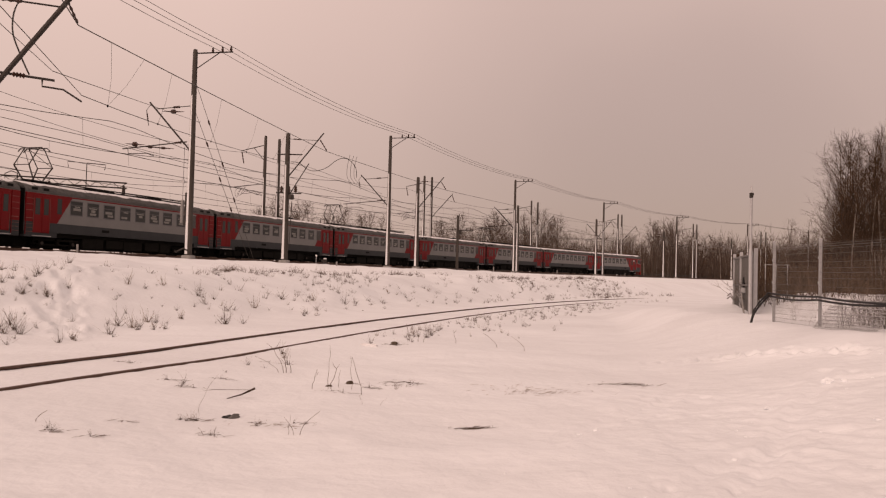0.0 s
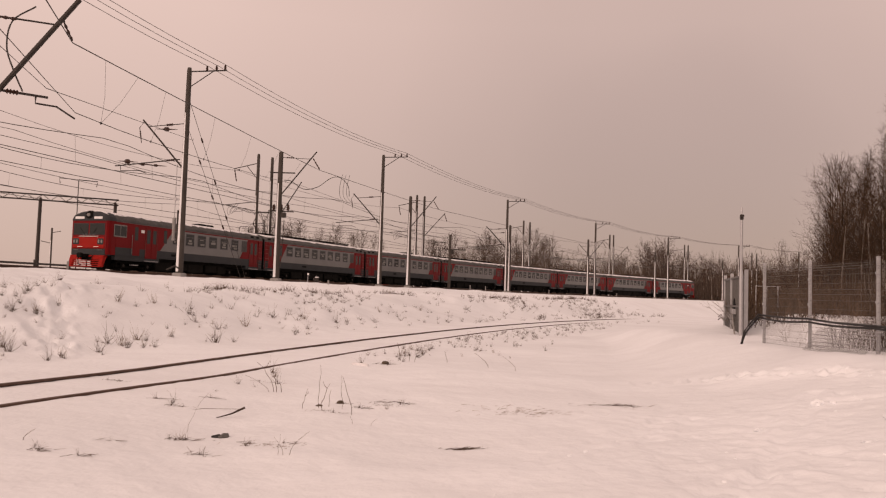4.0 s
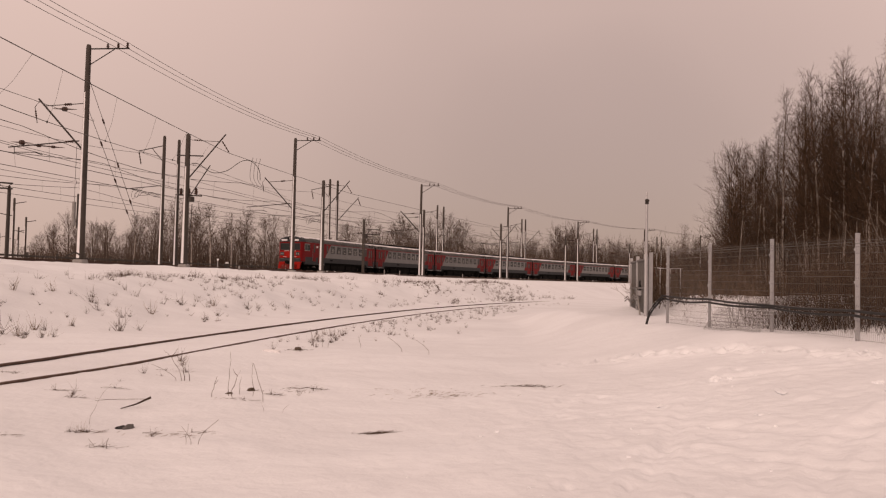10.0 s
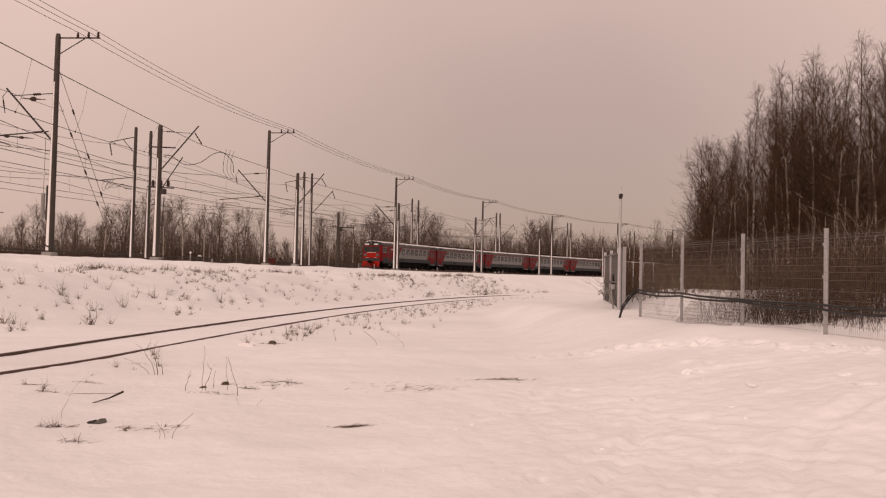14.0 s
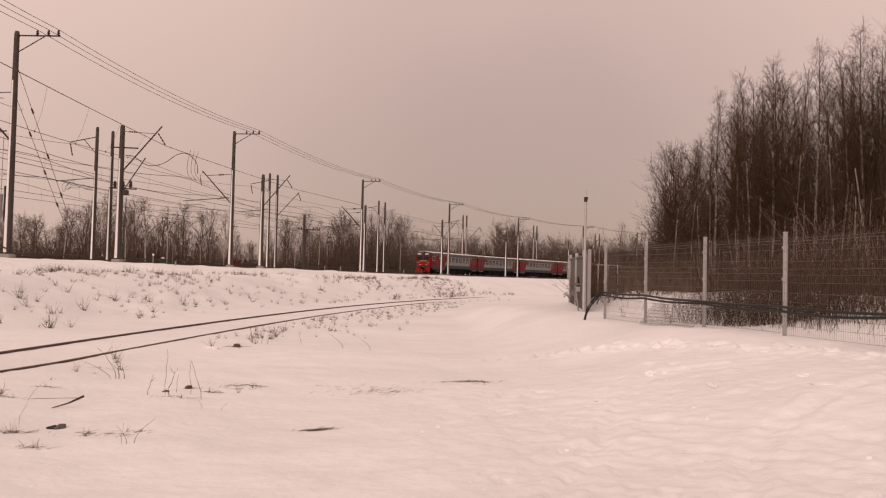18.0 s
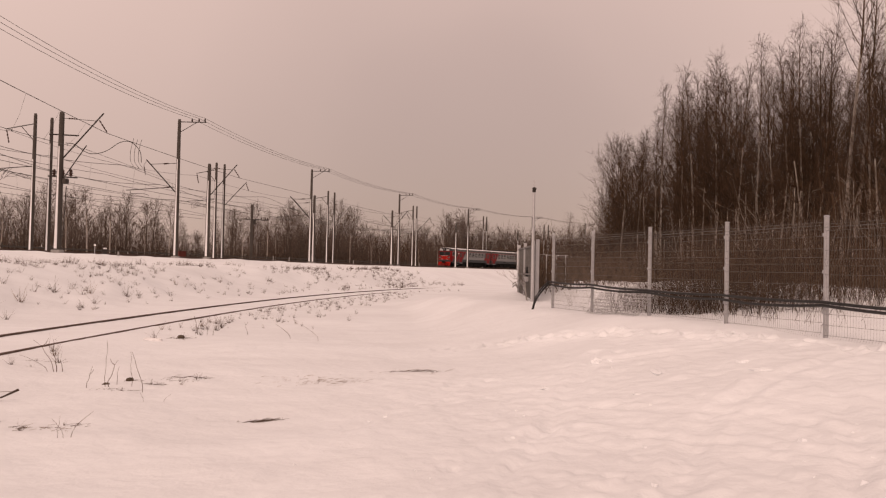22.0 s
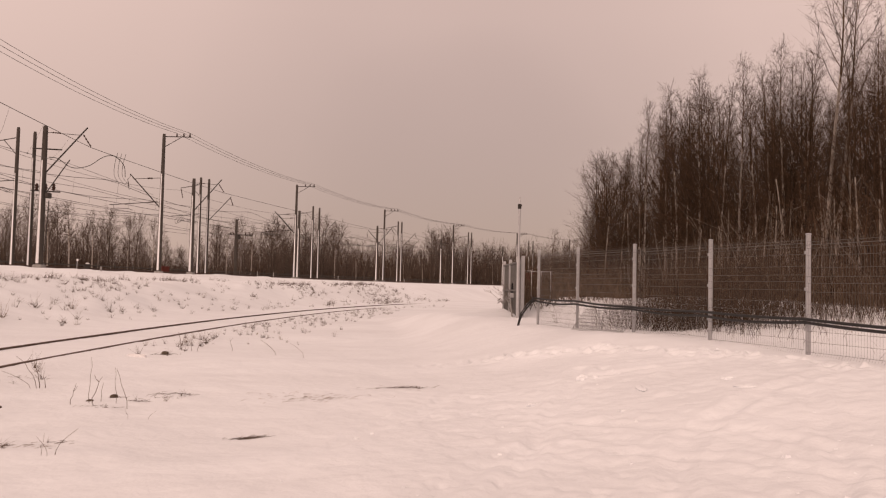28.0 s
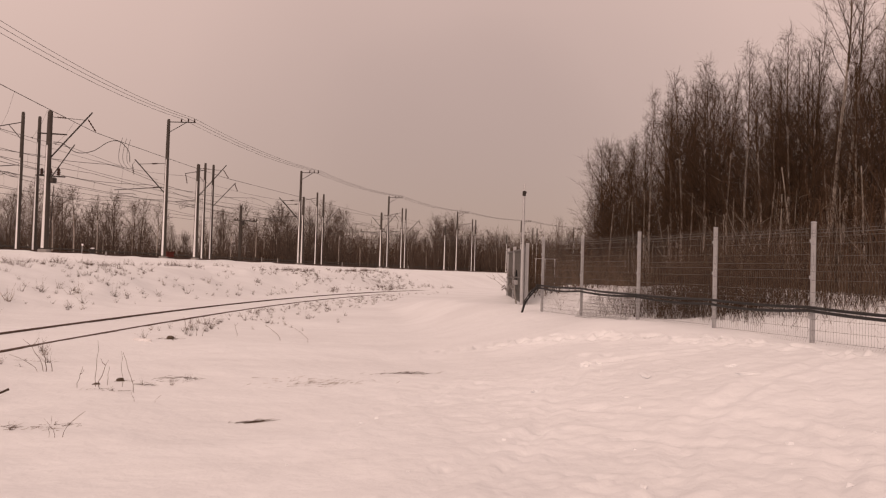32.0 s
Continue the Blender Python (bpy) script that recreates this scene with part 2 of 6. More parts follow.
def mesh_of(name, geo, mat, smooth=False):
    me = bpy.data.meshes.new(name)
    me.from_pydata(geo.v, [], geo.f)
    me.materials.append(mat)
    if smooth:
        me.polygons.foreach_set("use_smooth", [True] * len(me.polygons))
    me.update()
    return me


def part(name, geo, mat, parent, label="", m=None, smooth=False):
    """One mesh object under a thing or a part; geo may be a mesh already made."""
    ob = new(name, geo if isinstance(geo, bpy.types.Mesh) else mesh_of(name, geo, mat, smooth))
    ob.parent = parent
    if m is not None:
        ob.matrix_basis = m
    return tagged(ob, label)


def empty(name, m, label, category, group="", kind=""):
    ob = new(name)
    ob.empty_display_size = 0.2
    ob.matrix_basis = m
    return tagged(ob, label, category, group, kind)


def single(name, geo, mat, label, category="", group="", kind="", m=None, smooth=False):
    ob = new(name, mesh_of(name, geo, mat, smooth))
    if m is not None:
        ob.matrix_basis = m
    return tagged(ob, label, category, group, kind)


def polar(az, d):
    return d * math.sin(radians(az)), d * math.cos(radians(az))


# ---- plan: the main line, the mast line and the siding ----
BEND_AT = (-40, 40, 100, 160, 220, 280, 340)
BEND = (0.00306, 0.00301, 0.00345, 0.00071, -0.00145, -0.00304, -0.00406)
ST = np.arange(-160, 420, 0.5)
_k = np.interp(ST, BEND_AT, BEND)
_a = np.cumsum(_k) * 0.5
_i0 = int(160 / 0.5)
TA = _a - _a[_i0] + 0.3751
TX = np.cumsum(np.sin(TA)) * 0.5
TY = np.cumsum(np.cos(TA)) * 0.5
TX, TY = TX - TX[_i0] - 18.69, TY - TY[_i0] + 74.06
RAIL_Z = 2.5
BED_Z = 2.2


def on_line(s, off=0.0, z=0.0):
    """A point of the main line: metres along it, to its right, and up."""
    x, y, a = np.interp(s, ST, TX), np.interp(s, ST, TY), np.interp(s, ST, TA)
    return Vector((x + off * math.cos(a), y - off * math.sin(a), z))


def heading(s):
    return float(np.interp(s, ST, TA))


def s_where(x, y):
    """Metres along the main line nearest to a place, and the distance to its right."""
    i = int(np.argmin((TX - x) ** 2 + (TY - y) ** 2))
    a = TA[i]
    return float(ST[i]), float((x - TX[i]) * math.cos(a) - (y - TY[i]) * math.sin(a))


# masts by bearing (degrees) and distance
LONG = ((-17.60, 53.2), (-3.91, 80.9), (5.12, 115.3), (11.37, 148.0), (16.32, 180.0), (20.89, 203.5))
SHORT = ((-11.15, 63.0), (-1.86, 87.6), (5.35, 119.7), (10.88, 145.0), (15.47, 179.0), (19.89, 210.6))
FAR = ((-12.68, 88.4), (-11.73, 90.1), (-1.40, 117.7), (-0.86, 119.0), (6.30, 152.7), (6.75, 155.5), (12.36, 182.0), (12.62, 183.2), (17.41, 211.6), (17.64, 213.5), (21.73, 243.0), (22.03, 245.0))
_m = sorted([polar(*q) for q in LONG[:6] + SHORT[:5]], key=lambda q: q[1])
_mx = np.polynomial.polynomial.polyfit([q[1] for q in _m], [q[0] for q in _m], 3)
YS = np.arange(-200, 700, 2.0)
_yc = np.clip(YS, 45, 200)
MAST_X = np.polynomial.polynomial.polyval(_yc, _mx) + (YS - _yc) * np.where(YS < 45, 0.33, 1.0)
_yc = np.clip(YS, 2, 80)
SIDE_X = -8.386 + 0.2212 * _yc + 6.079e-4 * _yc ** 2 + 2.738e-5 * _yc ** 3 + (YS - _yc) * np.where(YS < 2, 0.22, 0.83)


def lattice(x, y, seed):
    """Smooth value noise on a unit lattice, for arrays."""
    xi, yi = np.floor(x).astype(np.int64), np.floor(y).astype(np.int64)
    fx, fy = x - xi, y - yi
    fx, fy = fx * fx * (3 - 2 * fx), fy * fy * (3 - 2 * fy)

    def h(a, b):
        q = (a * 374761393 + b * 668265263 + seed * 144665) & 0x7FFFFFFF
        q = ((q ^ (q >> 13)) * 1274126177) & 0x7FFFFFFF
        return ((q ^ (q >> 16)) & 0xFFFF) / 65535.0
    return (h(xi, yi) * (1 - fx) + h(xi + 1, yi) * fx) * (1 - fy) + (h(xi, yi + 1) * (1 - fx) + h(xi + 1, yi + 1) * fx) * fy


def smooth_step(x, a, b):
    t = np.clip((x - a) / (b - a), 0, 1)
    return t * t * (3 - 2 * t)


def bump_track(x, y, pts, width, depth, lip):
    """A trodden or driven groove along a line of places, with lips of pushed snow."""
    best = np.full(x.shape, 99.0)
    for (ax, ay), (bx, by) in zip(pts[:-1], pts[1:]):
        dx, dy = bx - ax, by - ay
        t = np.clip(((x - ax) * dx + (y - ay) * dy) / (dx * dx + dy * dy), 0, 1)
        best = np.minimum(best, np.hypot(x - ax - t * dx, y - ay - t * dy))
    lugs = 0.75 + 0.5 * (lattice(x * 4.3, y * 4.3, 41) - 0.5) + 0.10 * np.sin((0.56 * x + 0.83 * y) * 27 + 5 * np.sin(best * 9))     # broken prints of the tyre lugs
    return -depth * lugs * np.exp(-(best / width) ** 2) + lip * np.exp(-((best - 1.7 * width) / (0.6 * width)) ** 2)


RUTS = (([(0.9, 4.9), (1.44, 5.64), (1.98, 6.41), (2.63, 7.11), (3.4, 7.7)], 0.15, 0.075, 0.04), ([(1.4, 4.7), (1.89, 5.36), (2.64, 6.77), (3.52, 8.23), (4.55, 9.86), (5.5, 11.5)], 0.15, 0.075, 0.045),
        ([(0.0, 5.6), (0.7, 7.2), (1.5, 8.6), (2.9, 10.4), (3.6, 12.2)], 0.14, 0.045, 0.03), ([(2.6, 4.7), (3.15, 5.16), (4.0, 6.3), (4.56, 6.87), (5.9, 7.7), (7.4, 8.2)], 0.16, 0.07, 0.045),
        ([(3.9, 4.4), (4.6, 5.0), (5.6, 6.4), (6.6, 7.9)], 0.14, 0.065, 0.04), ([(3.3, 9.0), (4.79, 6.67), (4.90, 5.87), (5.0, 5.2)], 0.13, 0.05, 0.04),
        ([(3.1, 7.6), (4.2, 5.9), (4.6, 4.8)], 0.12, 0.05, 0.035), ([(5.3, 10.7), (6.6, 10.0), (7.57, 10.4), (8.2, 9.6)], 0.14, 0.06, 0.045))
_pit = np.random.default_rng(3)
TREAD = ((4.2, 15.6), (5.4, 14.6), (6.3, 13.4), (6.9, 12.4), (7.3, 11.4), (7.6, 10.2), (7.85, 8.9), (8.0, 6.5))
PITS = []
for _q in range(95):
    _t = _pit.uniform(0, len(TREAD) - 1.01)
    (_ax, _ay), (_bx, _by) = TREAD[int(_t)], TREAD[int(_t) + 1]
    PITS.append((_ax + (_bx - _ax) * (_t % 1) + _pit.normal(0, 0.18) - 0.15, _ay + (_by - _ay) * (_t % 1) + _pit.normal(0, 0.15), _pit.uniform(0.07, 0.14), _pit.uniform(0.025, 0.06)))
for _q in range(150):
    _y = _pit.uniform(4.9, 12.0)
    PITS.append((_pit.uniform(0.20, 0.80) * _y + _pit.normal(0, 0.2), _y, _pit.uniform(0.04, 0.11), _pit.uniform(-0.02, 0.022)))

# footsteps up the slope beyond the siding
for _q in range(44):
    _t = _pit.random()
    PITS.append((-7.7 - 3.6 * _t + _pit.normal(0, 0.28), 16.4 + 7.8 * _t, _pit.uniform(0.12, 0.22), _pit.uniform(0.05, 0.11)))


def ground_z(x, y):
    x, y = np.asarray(x, float), np.asarray(y, float)
    side, mast = np.interp(y, YS, SIDE_X), np.interp(y, YS, MAST_X)
    u = (side - x) * 0.92           # metres beyond the siding
    w = (mast + 2.2 - x) * 0.88     # metres beyond the crest
    near = np.hypot(x, y)
    far = smooth_step(y, 9.0, 12.5)
    z = (0.076 + 0.036 * far) * smooth_step(u, -4, -1.7) + (0.044 - 0.034 * far) * smooth_step(u, -1.2, -0.2)
    top = 1.38 * smooth_step(u, 2.0, 8.5)
    gap = np.clip(np.where(u - w > 1, (u - 8.5) / np.maximum(u - w - 8.5, 4.0), 1.0), 0, 1)
    z = z + top + (BED_Z - 1.5 - 0.12 + 0.12) * gap * smooth_step(u, 8.5, 12)
    z = np.where(w > 0, BED_Z - 0.02, np.minimum(z, BED_Z))
    # rise towards the fence and the wood behind it
    fence_x = 8.8 - 0.029 * y
    foot = np.interp(y, (8, 30), (2.2, 6.4))
    right = smooth_step(x, foot, np.maximum(8.0, foot + 2.0)) * smooth_step(y, -30, 5) * (1 - smooth_step(y, 28, 40))
    z = z + 0.72 * right * (1 - smooth_step(u, -3, -1))
    bank = smooth_step(x - fence_x, 0.6, 5.5) * (1 - smooth_step(y, 24, 40)) * smooth_step(y, -20, 0)
    z = z + (0.47 + 0.3 * lattice(x * 0.3, y * 0.3, 9)) * bank
    # drifts, old tracks and crust
    amp = np.where(near < 60, 1.0, 60 / np.maximum(near, 60))
    calm = 1 - 0.90 * smooth_step(x, 0.0, 2.5) * smooth_step(14.5 - near, 0, 3)
    z = z + amp * calm * (0.16 * (lattice(x * 0.22 + 7, y * 0.22, 1) - 0.5) + 0.09 * (lattice(x * 0.7, y * 0.7 + 3, 2) - 0.5) + 0.035 * (lattice(x * 2.1, y * 2.1, 3) - 0.5)) * (0.13 + 0.87 * smooth_step(np.abs(u + 0.7), 1.6, 3.2)) * (1 - 0.55 * smooth_step(y, 22, 34) * (1 - smooth_step(np.abs(u + 5), 5, 9)))
    fine = np.where(near < 30, 1.0, 0.0)
    rough = smooth_step(x, 0.3, 3.0) * smooth_step(14.5 - near, 0, 4)
    p, q = x * 0.83 - y * 0.56, x * 0.56 + y * 0.83      # across and along the wheel tracks
    crumb = smooth_step(lattice(x * 0.9, y * 0.9 + 9, 21), 0.45, 0.8) * fine * rough
    z = z + fine * rough * (0.015 * (lattice(p * 1.3, q * 0.5, 22) - 0.5) + 0.010 * (lattice(x * 3.1 + 4, y * 2.8, 23) - 0.5) + 0.012 * (lattice(p * 5, q * 2.6, 24) - 0.5))
    # broken crust: low plates with crisp edges
    worn = fine * rough * smooth_step(lattice(x * 0.55 + 2, y * 0.55, 27), 0.25, 0.6)
    z = z + worn * (0.012 * smooth_step(lattice(p * 2.0, q * 0.7, 28), 0.47, 0.56) + 0.011 * smooth_step(lattice(p * 3.6 + 1, q * 2.2, 29), 0.50, 0.60))
    z = z + crumb * 0.028 * np.abs(lattice(x * 5.3, y * 5.3, 25) + 0.6 * lattice(x * 10.5, y * 10.5, 26) - 0.8)
    z = z + fine * (0.008 + 0.010 * rough) * (lattice(x * 6, y * 6, 4) - 0.5) * 1.4 + fine * rough * 0.010 * (lattice(x * 13, y * 13, 15) - 0.5)
    for pts, wd, dp, lip in RUTS:
        broken = 0.5 + 0.5 * lattice(x * 1.1 + 3, y * 1.1, 12)
        z = z + bump_track(x, y, pts, wd * 0.75, dp * 0.6, lip * 0.4) * fine * broken
    # uneven drifts on the slope below the crest
    z = z + 0.30 * (lattice(x * 0.45, y * 0.3, 31) - 0.5 + 0.4 * (lattice(x * 1.3, y * 0.9, 32) - 0.5)) * smooth_step(u, 2.2, 4.5) * (1 - smooth_step(w, -2.5, -0.5)) * np.where(near < 90, 1.0, 0.0)
    # trodden path before the fence and scattered footprints
    for px, py, pr, pd in PITS:
        q = ((x - px) ** 2 + (y - py) ** 2) / pr ** 2
        m = q < 9
        if m.any():
            z = z + np.where(m, -pd * np.exp(-q * q) + 0.45 * abs(pd) * np.exp(-(np.sqrt(q) - 1.5) ** 2 * 5), 0)
    # track up the slope
    z = z + np.exp(-((x + 9.2 + 0.15 * (y - 18)) / 0.7) ** 2) * smooth_step(y, 15, 17) * (1 - smooth_step(y, 25, 30)) * (0.13 * lattice(x * 3, y * 2.2, 8) - 0.12)
    return z


def gz(x, y):
    return float(ground_z(np.array([x]), np.array([y]))[0])


def build_ground():
    az = np.radians(np.concatenate([np.arange(-180, -36, 4.0), np.arange(-34, 50, 0.165), np.arange(52, 180, 4.0)]))
    r = np.concatenate([[0.6], np.geomspace(1.2, 4.9, 24), np.arange(5, 15.5, 0.05), np.geomspace(15.6, 60, 110), np.geomspace(62, 260, 70), np.geomspace(280, 3500, 14)])
    A, R = np.meshgrid(az, r)
    x, y = (R * np.sin(A)).ravel(), (R * np.cos(A)).ravel()
    z = ground_z(x, y)
    na, nr = len(az), len(r)
    v = np.stack([x, y, z], 1)
    v = np.vstack([v, [[0, 0, gz(0, 0)]]])
    i, j = np.meshgrid(np.arange(na), np.arange(nr - 1))
    i, j = i.ravel(), j.ravel()
    i2 = (i + 1) % na
    quads = np.stack([j * na + i, (j + 1) * na + i, (j + 1) * na + i2, j * na + i2], 1).tolist()
    c = na * nr
    quads += [(c, k, (k + 1) % na) for k in range(na)]
    me = bpy.data.meshes.new("ground")
    me.from_pydata(v.tolist(), [], quads)
    me.polygons.foreach_set("use_smooth", [True] * len(me.polygons))
    me.materials.append(SNOW)
    me.update()
    return tagged(new("ground", me), "snow covered field with drifts, ruts and a low railway bank", "ground", kind="structure")


build_ground()


# ---- siding: two rusty rails just out of the snow ----
def rail_section(points, name, parent):
    g = Geo()
    prof = [(-0.075, -0.16), (0.075, -0.16), (0.075, -0.145), (0.012, -0.12), (0.012, -0.04), (0.036, -0.03), (0.036, 0.0), (-0.036, 0.0), (-0.036, -0.03), (-0.012, -0.04), (-0.012, -0.12), (-0.075, -0.145)]
    rings = []
    for i, p in enumerate(points):
        d = (points[min(i + 1, len(points) - 1)] - points[max(i - 1, 0)]).normalized()
        side = Vector((d.y, -d.x, 0)).normalized()
        rings.append([tuple(p + side * a + Vector((0, 0, b))) for a, b in prof])
    g.loft(rings)
    return part(name, g, RAIL, parent)


def build_siding():
    track = empty("siding_track", Matrix(), "snowed-in railway siding with two rusty rails", "railway track", kind="structure")
    for off in (0.0, 1.56):
        pts = []
        for y in np.concatenate([np.arange(-6, 20, 0.8), np.arange(20, 92, 2.0)]):
            x = float(np.interp(y, YS, SIDE_X))
            d = Vector((float(np.interp(y + 1, YS, SIDE_X)) - x, 1.0, 0)).normalized()
            bend = 1 - float(smooth_step(y, 9.0, 14.5))      # the near end bears off a little
            gauge = off * (1 - 0.17 * bend)
            px, py = x - 0.5 * bend + d.y * gauge, y - d.x * gauge
            # the rail sinks under the snow further out
            sink = 0.1 * smooth_step(y, 45 if off else 60, 70 if off else 74)
            pts.append(Vector((px, py, (0.166 if off == 0 else float(np.interp(y, (9.0, 12.5), (0.098, 0.137)))) - float(sink))))
        rail_section(pts, "rail", track)


build_siding()


# ---- main line tracks ----
def near_off(s):
    return float(np.interp(s, (-160, 40, 115), (4.8, 4.6, 0.3)))


def build_main():
    for fn, s1 in ((lambda s: 0.0, 400), (near_off, 100), (lambda s: -10.5, 400)):
        track = empty("main_track", Matrix(), "main line railway track on a snowy bed", "railway track", kind="structure")
        for o in (-0.8, 0.8):
            rail_section([on_line(s, fn(s) + o, RAIL_Z) for s in range(-120, s1, 6)], "rail", track)
        g = Geo()
        rings = []
        for s in range(-120, s1, 6):
            rings.append([tuple(on_line(s, fn(s) + o, z)) for o, z in ((-2.0, BED_Z - 0.2), (2.0, BED_Z - 0.2), (1.5, RAIL_Z - 0.17), (-1.5, RAIL_Z - 0.17))])
        g.loft(rings)
        part("ballast", g, BALLAST, track)


build_main()


# ---- masts and their brackets; in a mast's space x is the track's right, y its way ahead ----
def mast(az, d, top, r0, r1, label, footing=True, lean=0.0):
    x, y = polar(az, d)
    base = min(gz(x, y), BED_Z) - 0.05
    s, off = s_where(x, y)
    ob = empty("overhead_line_mast", pose(x, y, base, 0, lean, -math.degrees(heading(s))), label, "mast", "overhead line masts")
    h = top - base
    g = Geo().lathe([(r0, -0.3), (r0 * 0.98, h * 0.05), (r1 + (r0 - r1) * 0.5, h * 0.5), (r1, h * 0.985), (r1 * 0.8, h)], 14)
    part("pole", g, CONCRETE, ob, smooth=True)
    g = Geo()
    rings = []
    a0 = 212 + math.degrees(heading(s))
    top_k = 0.6 + 0.2 * random.random()
    for k in range(9):
        z = 0.4 + (h * top_k) * k / 8
        rr = r0 + (r1 - r0) * z / h
        wv = 12 - 6 * k / 8
        rings.append([((rr + (0.014 if 0 < q < 6 else -0.03)) * math.cos(radians(a0 + 30 + wv * (q - 3))), (rr + (0.014 if 0 < q < 6 else -0.03)) * math.sin(radians(a0 + 30 + wv * (q - 3))), z) for q in range(7)])
    part("snow_crust", Geo().loft(rings, caps=False, closed=False), SNOW_OLD, ob, "snow blown onto the pole", smooth=True)
    if footing:
        part("footing", Geo().box(-0.34, 0.34, -0.32, 0.32, -0.3, 0.32, 0.05), FOOTING, ob, "concrete footing")
    return ob, h, s, off


def bend(pts, n=5):
    """Smooth curve through the points."""
    p = [Vector(q) for q in pts]
    p = [p[0] * 2 - p[1]] + p + [p[-1] * 2 - p[-2]]
    out = []
    for a, b, c, d in zip(p[:-3], p[1:-2], p[2:-1], p[3:]):
        for k in range(n):
            t = k / n
            out.append(0.5 * (2 * b + (c - a) * t + (2 * a - 5 * b + 4 * c - d) * t * t + (3 * b - a - 3 * c + d) * t ** 3))
    return out + [p[-2]]


def pin_insulator(x, y, z, parent, s=1.0):
    part("insulator", Geo().lathe([(0.03 * s, 0), (0.09 * s, 0.03 * s), (0.05 * s, 0.09 * s), (0.10 * s, 0.13 * s), (0.05 * s, 0.2 * s), (0.08 * s, 0.24 * s), (0.03 * s, 0.32 * s)], 8, (x, y, z)), PORCELAIN, parent, "brown pin insulator")


def rod_insulator(a, b, parent, r=0.075):
    """A string of discs between two places."""
    a, b = Vector(a), Vector(b)
    n = 8
    pts = [a + (b - a) * k / n for k in range(n + 1)]
    part("insulator", Geo().tube(pts, [r if k % 2 else r * 0.45 for k in range(n + 1)], 8), PORCELAIN, parent, "dark insulator string")


def top_bracket(ob, h):
    """Angle-iron arm with three pin insulators for the line wires."""
    part("bracket_arm", Geo().tube([(0.0, 0, h - 0.25), (2.75, 0, h - 0.32)], 0.045, 4), STEEL_DARK, ob, "thin steel bracket")
    part("bracket_brace", Geo().tube([(0.1, 0, h - 1.25), (1.75, 0, h - 0.34)], 0.035, 4), STEEL_DARK, ob)
    for x in (1.30, 2.0, 2.62):
        pin_insulator(x, 0, h - 0.28, ob)


def cantilever(ob, z0, side=-1, reach=3.3, rise=3.2, arm=5.3):
    """Inclined strut with a tie rod and the registration arm of the contact wire."""
    part("strut", Geo().tube([(side * 0.15, 0, z0), (side * reach, 0, z0 + rise)], 0.055, 6), STEEL_DARK, ob, "inclined tubular strut")
    part("tie_rod", Geo().tube([(side * 0.12, 0, z0 + rise - 0.35), (side * (reach - 0.4), 0, z0 + rise - 0.45)], 0.03, 5), STEEL_DARK, ob)
    rod_insulator((side * 1.0, 0, z0 + rise - 0.38), (side * 1.5, 0, z0 + rise - 0.40), ob, 0.09)
    part("hanger", Geo().tube([(side * (reach - 0.1), 0, z0 + rise - 0.1), (side * (reach + 0.25), 0, z0 + rise - 0.5), (side * (reach + 0.05), 0, z0 + rise - 1.5)], 0.025, 5), STEEL_DARK, ob)
    rod_insulator((side * (reach + 0.2), 0, z0 + rise - 0.7), (side * (reach + 0.1), 0, z0 + rise - 1.25), ob, 0.06)
    if arm:
        part("registration_arm", Geo().tube([(side * 0.4, 0, z0 + 0.55), (side * arm, 0, z0 + 0.22)], 0.04, 6), STEEL_DARK, ob, "registration arm")
        rod_insulator((side * 0.8, 0, z0 + 0.54), (side * 1.35, 0, z0 + 0.5), ob, 0.08)
        part("steady_arm", Geo().tube([(side * (arm - 0.4), 0, z0 + 0.2), (side * (arm - 0.45), 0, z0 - 0.1), (side * (arm - 1.9), 0, z0 - 0.12), (side * (arm - 2.2), 0.3, z0 - 0.25)], 0.025, 5), STEEL_DARK, ob)


def up_strut(ob, z0, reach=3.1, rise=3.3, r=0.05):
    """Strut that leans out over the field side and holds the feeder."""
    part("feeder_strut", Geo().tube([(0.1, 0, z0), (reach, 0, z0 + rise)], r, 6), STEEL_DARK, ob, "inclined feeder strut")
    part("feeder_tie", Geo().tube([(0.1, 0, z0 + rise - 0.35), (reach - 0.45, 0, z0 + rise - 0.55)], 0.02, 4), STEEL_DARK, ob)
    rod_insulator((0.5, 0, z0 + rise - 0.37), (1.2, 0, z0 + rise - 0.42), ob, 0.06)
    rod_insulator((reach - 0.3, 0, z0 + rise - 0.5), (reach + 0.25, 0.1, z0 + rise - 1.35), ob, 0.06)


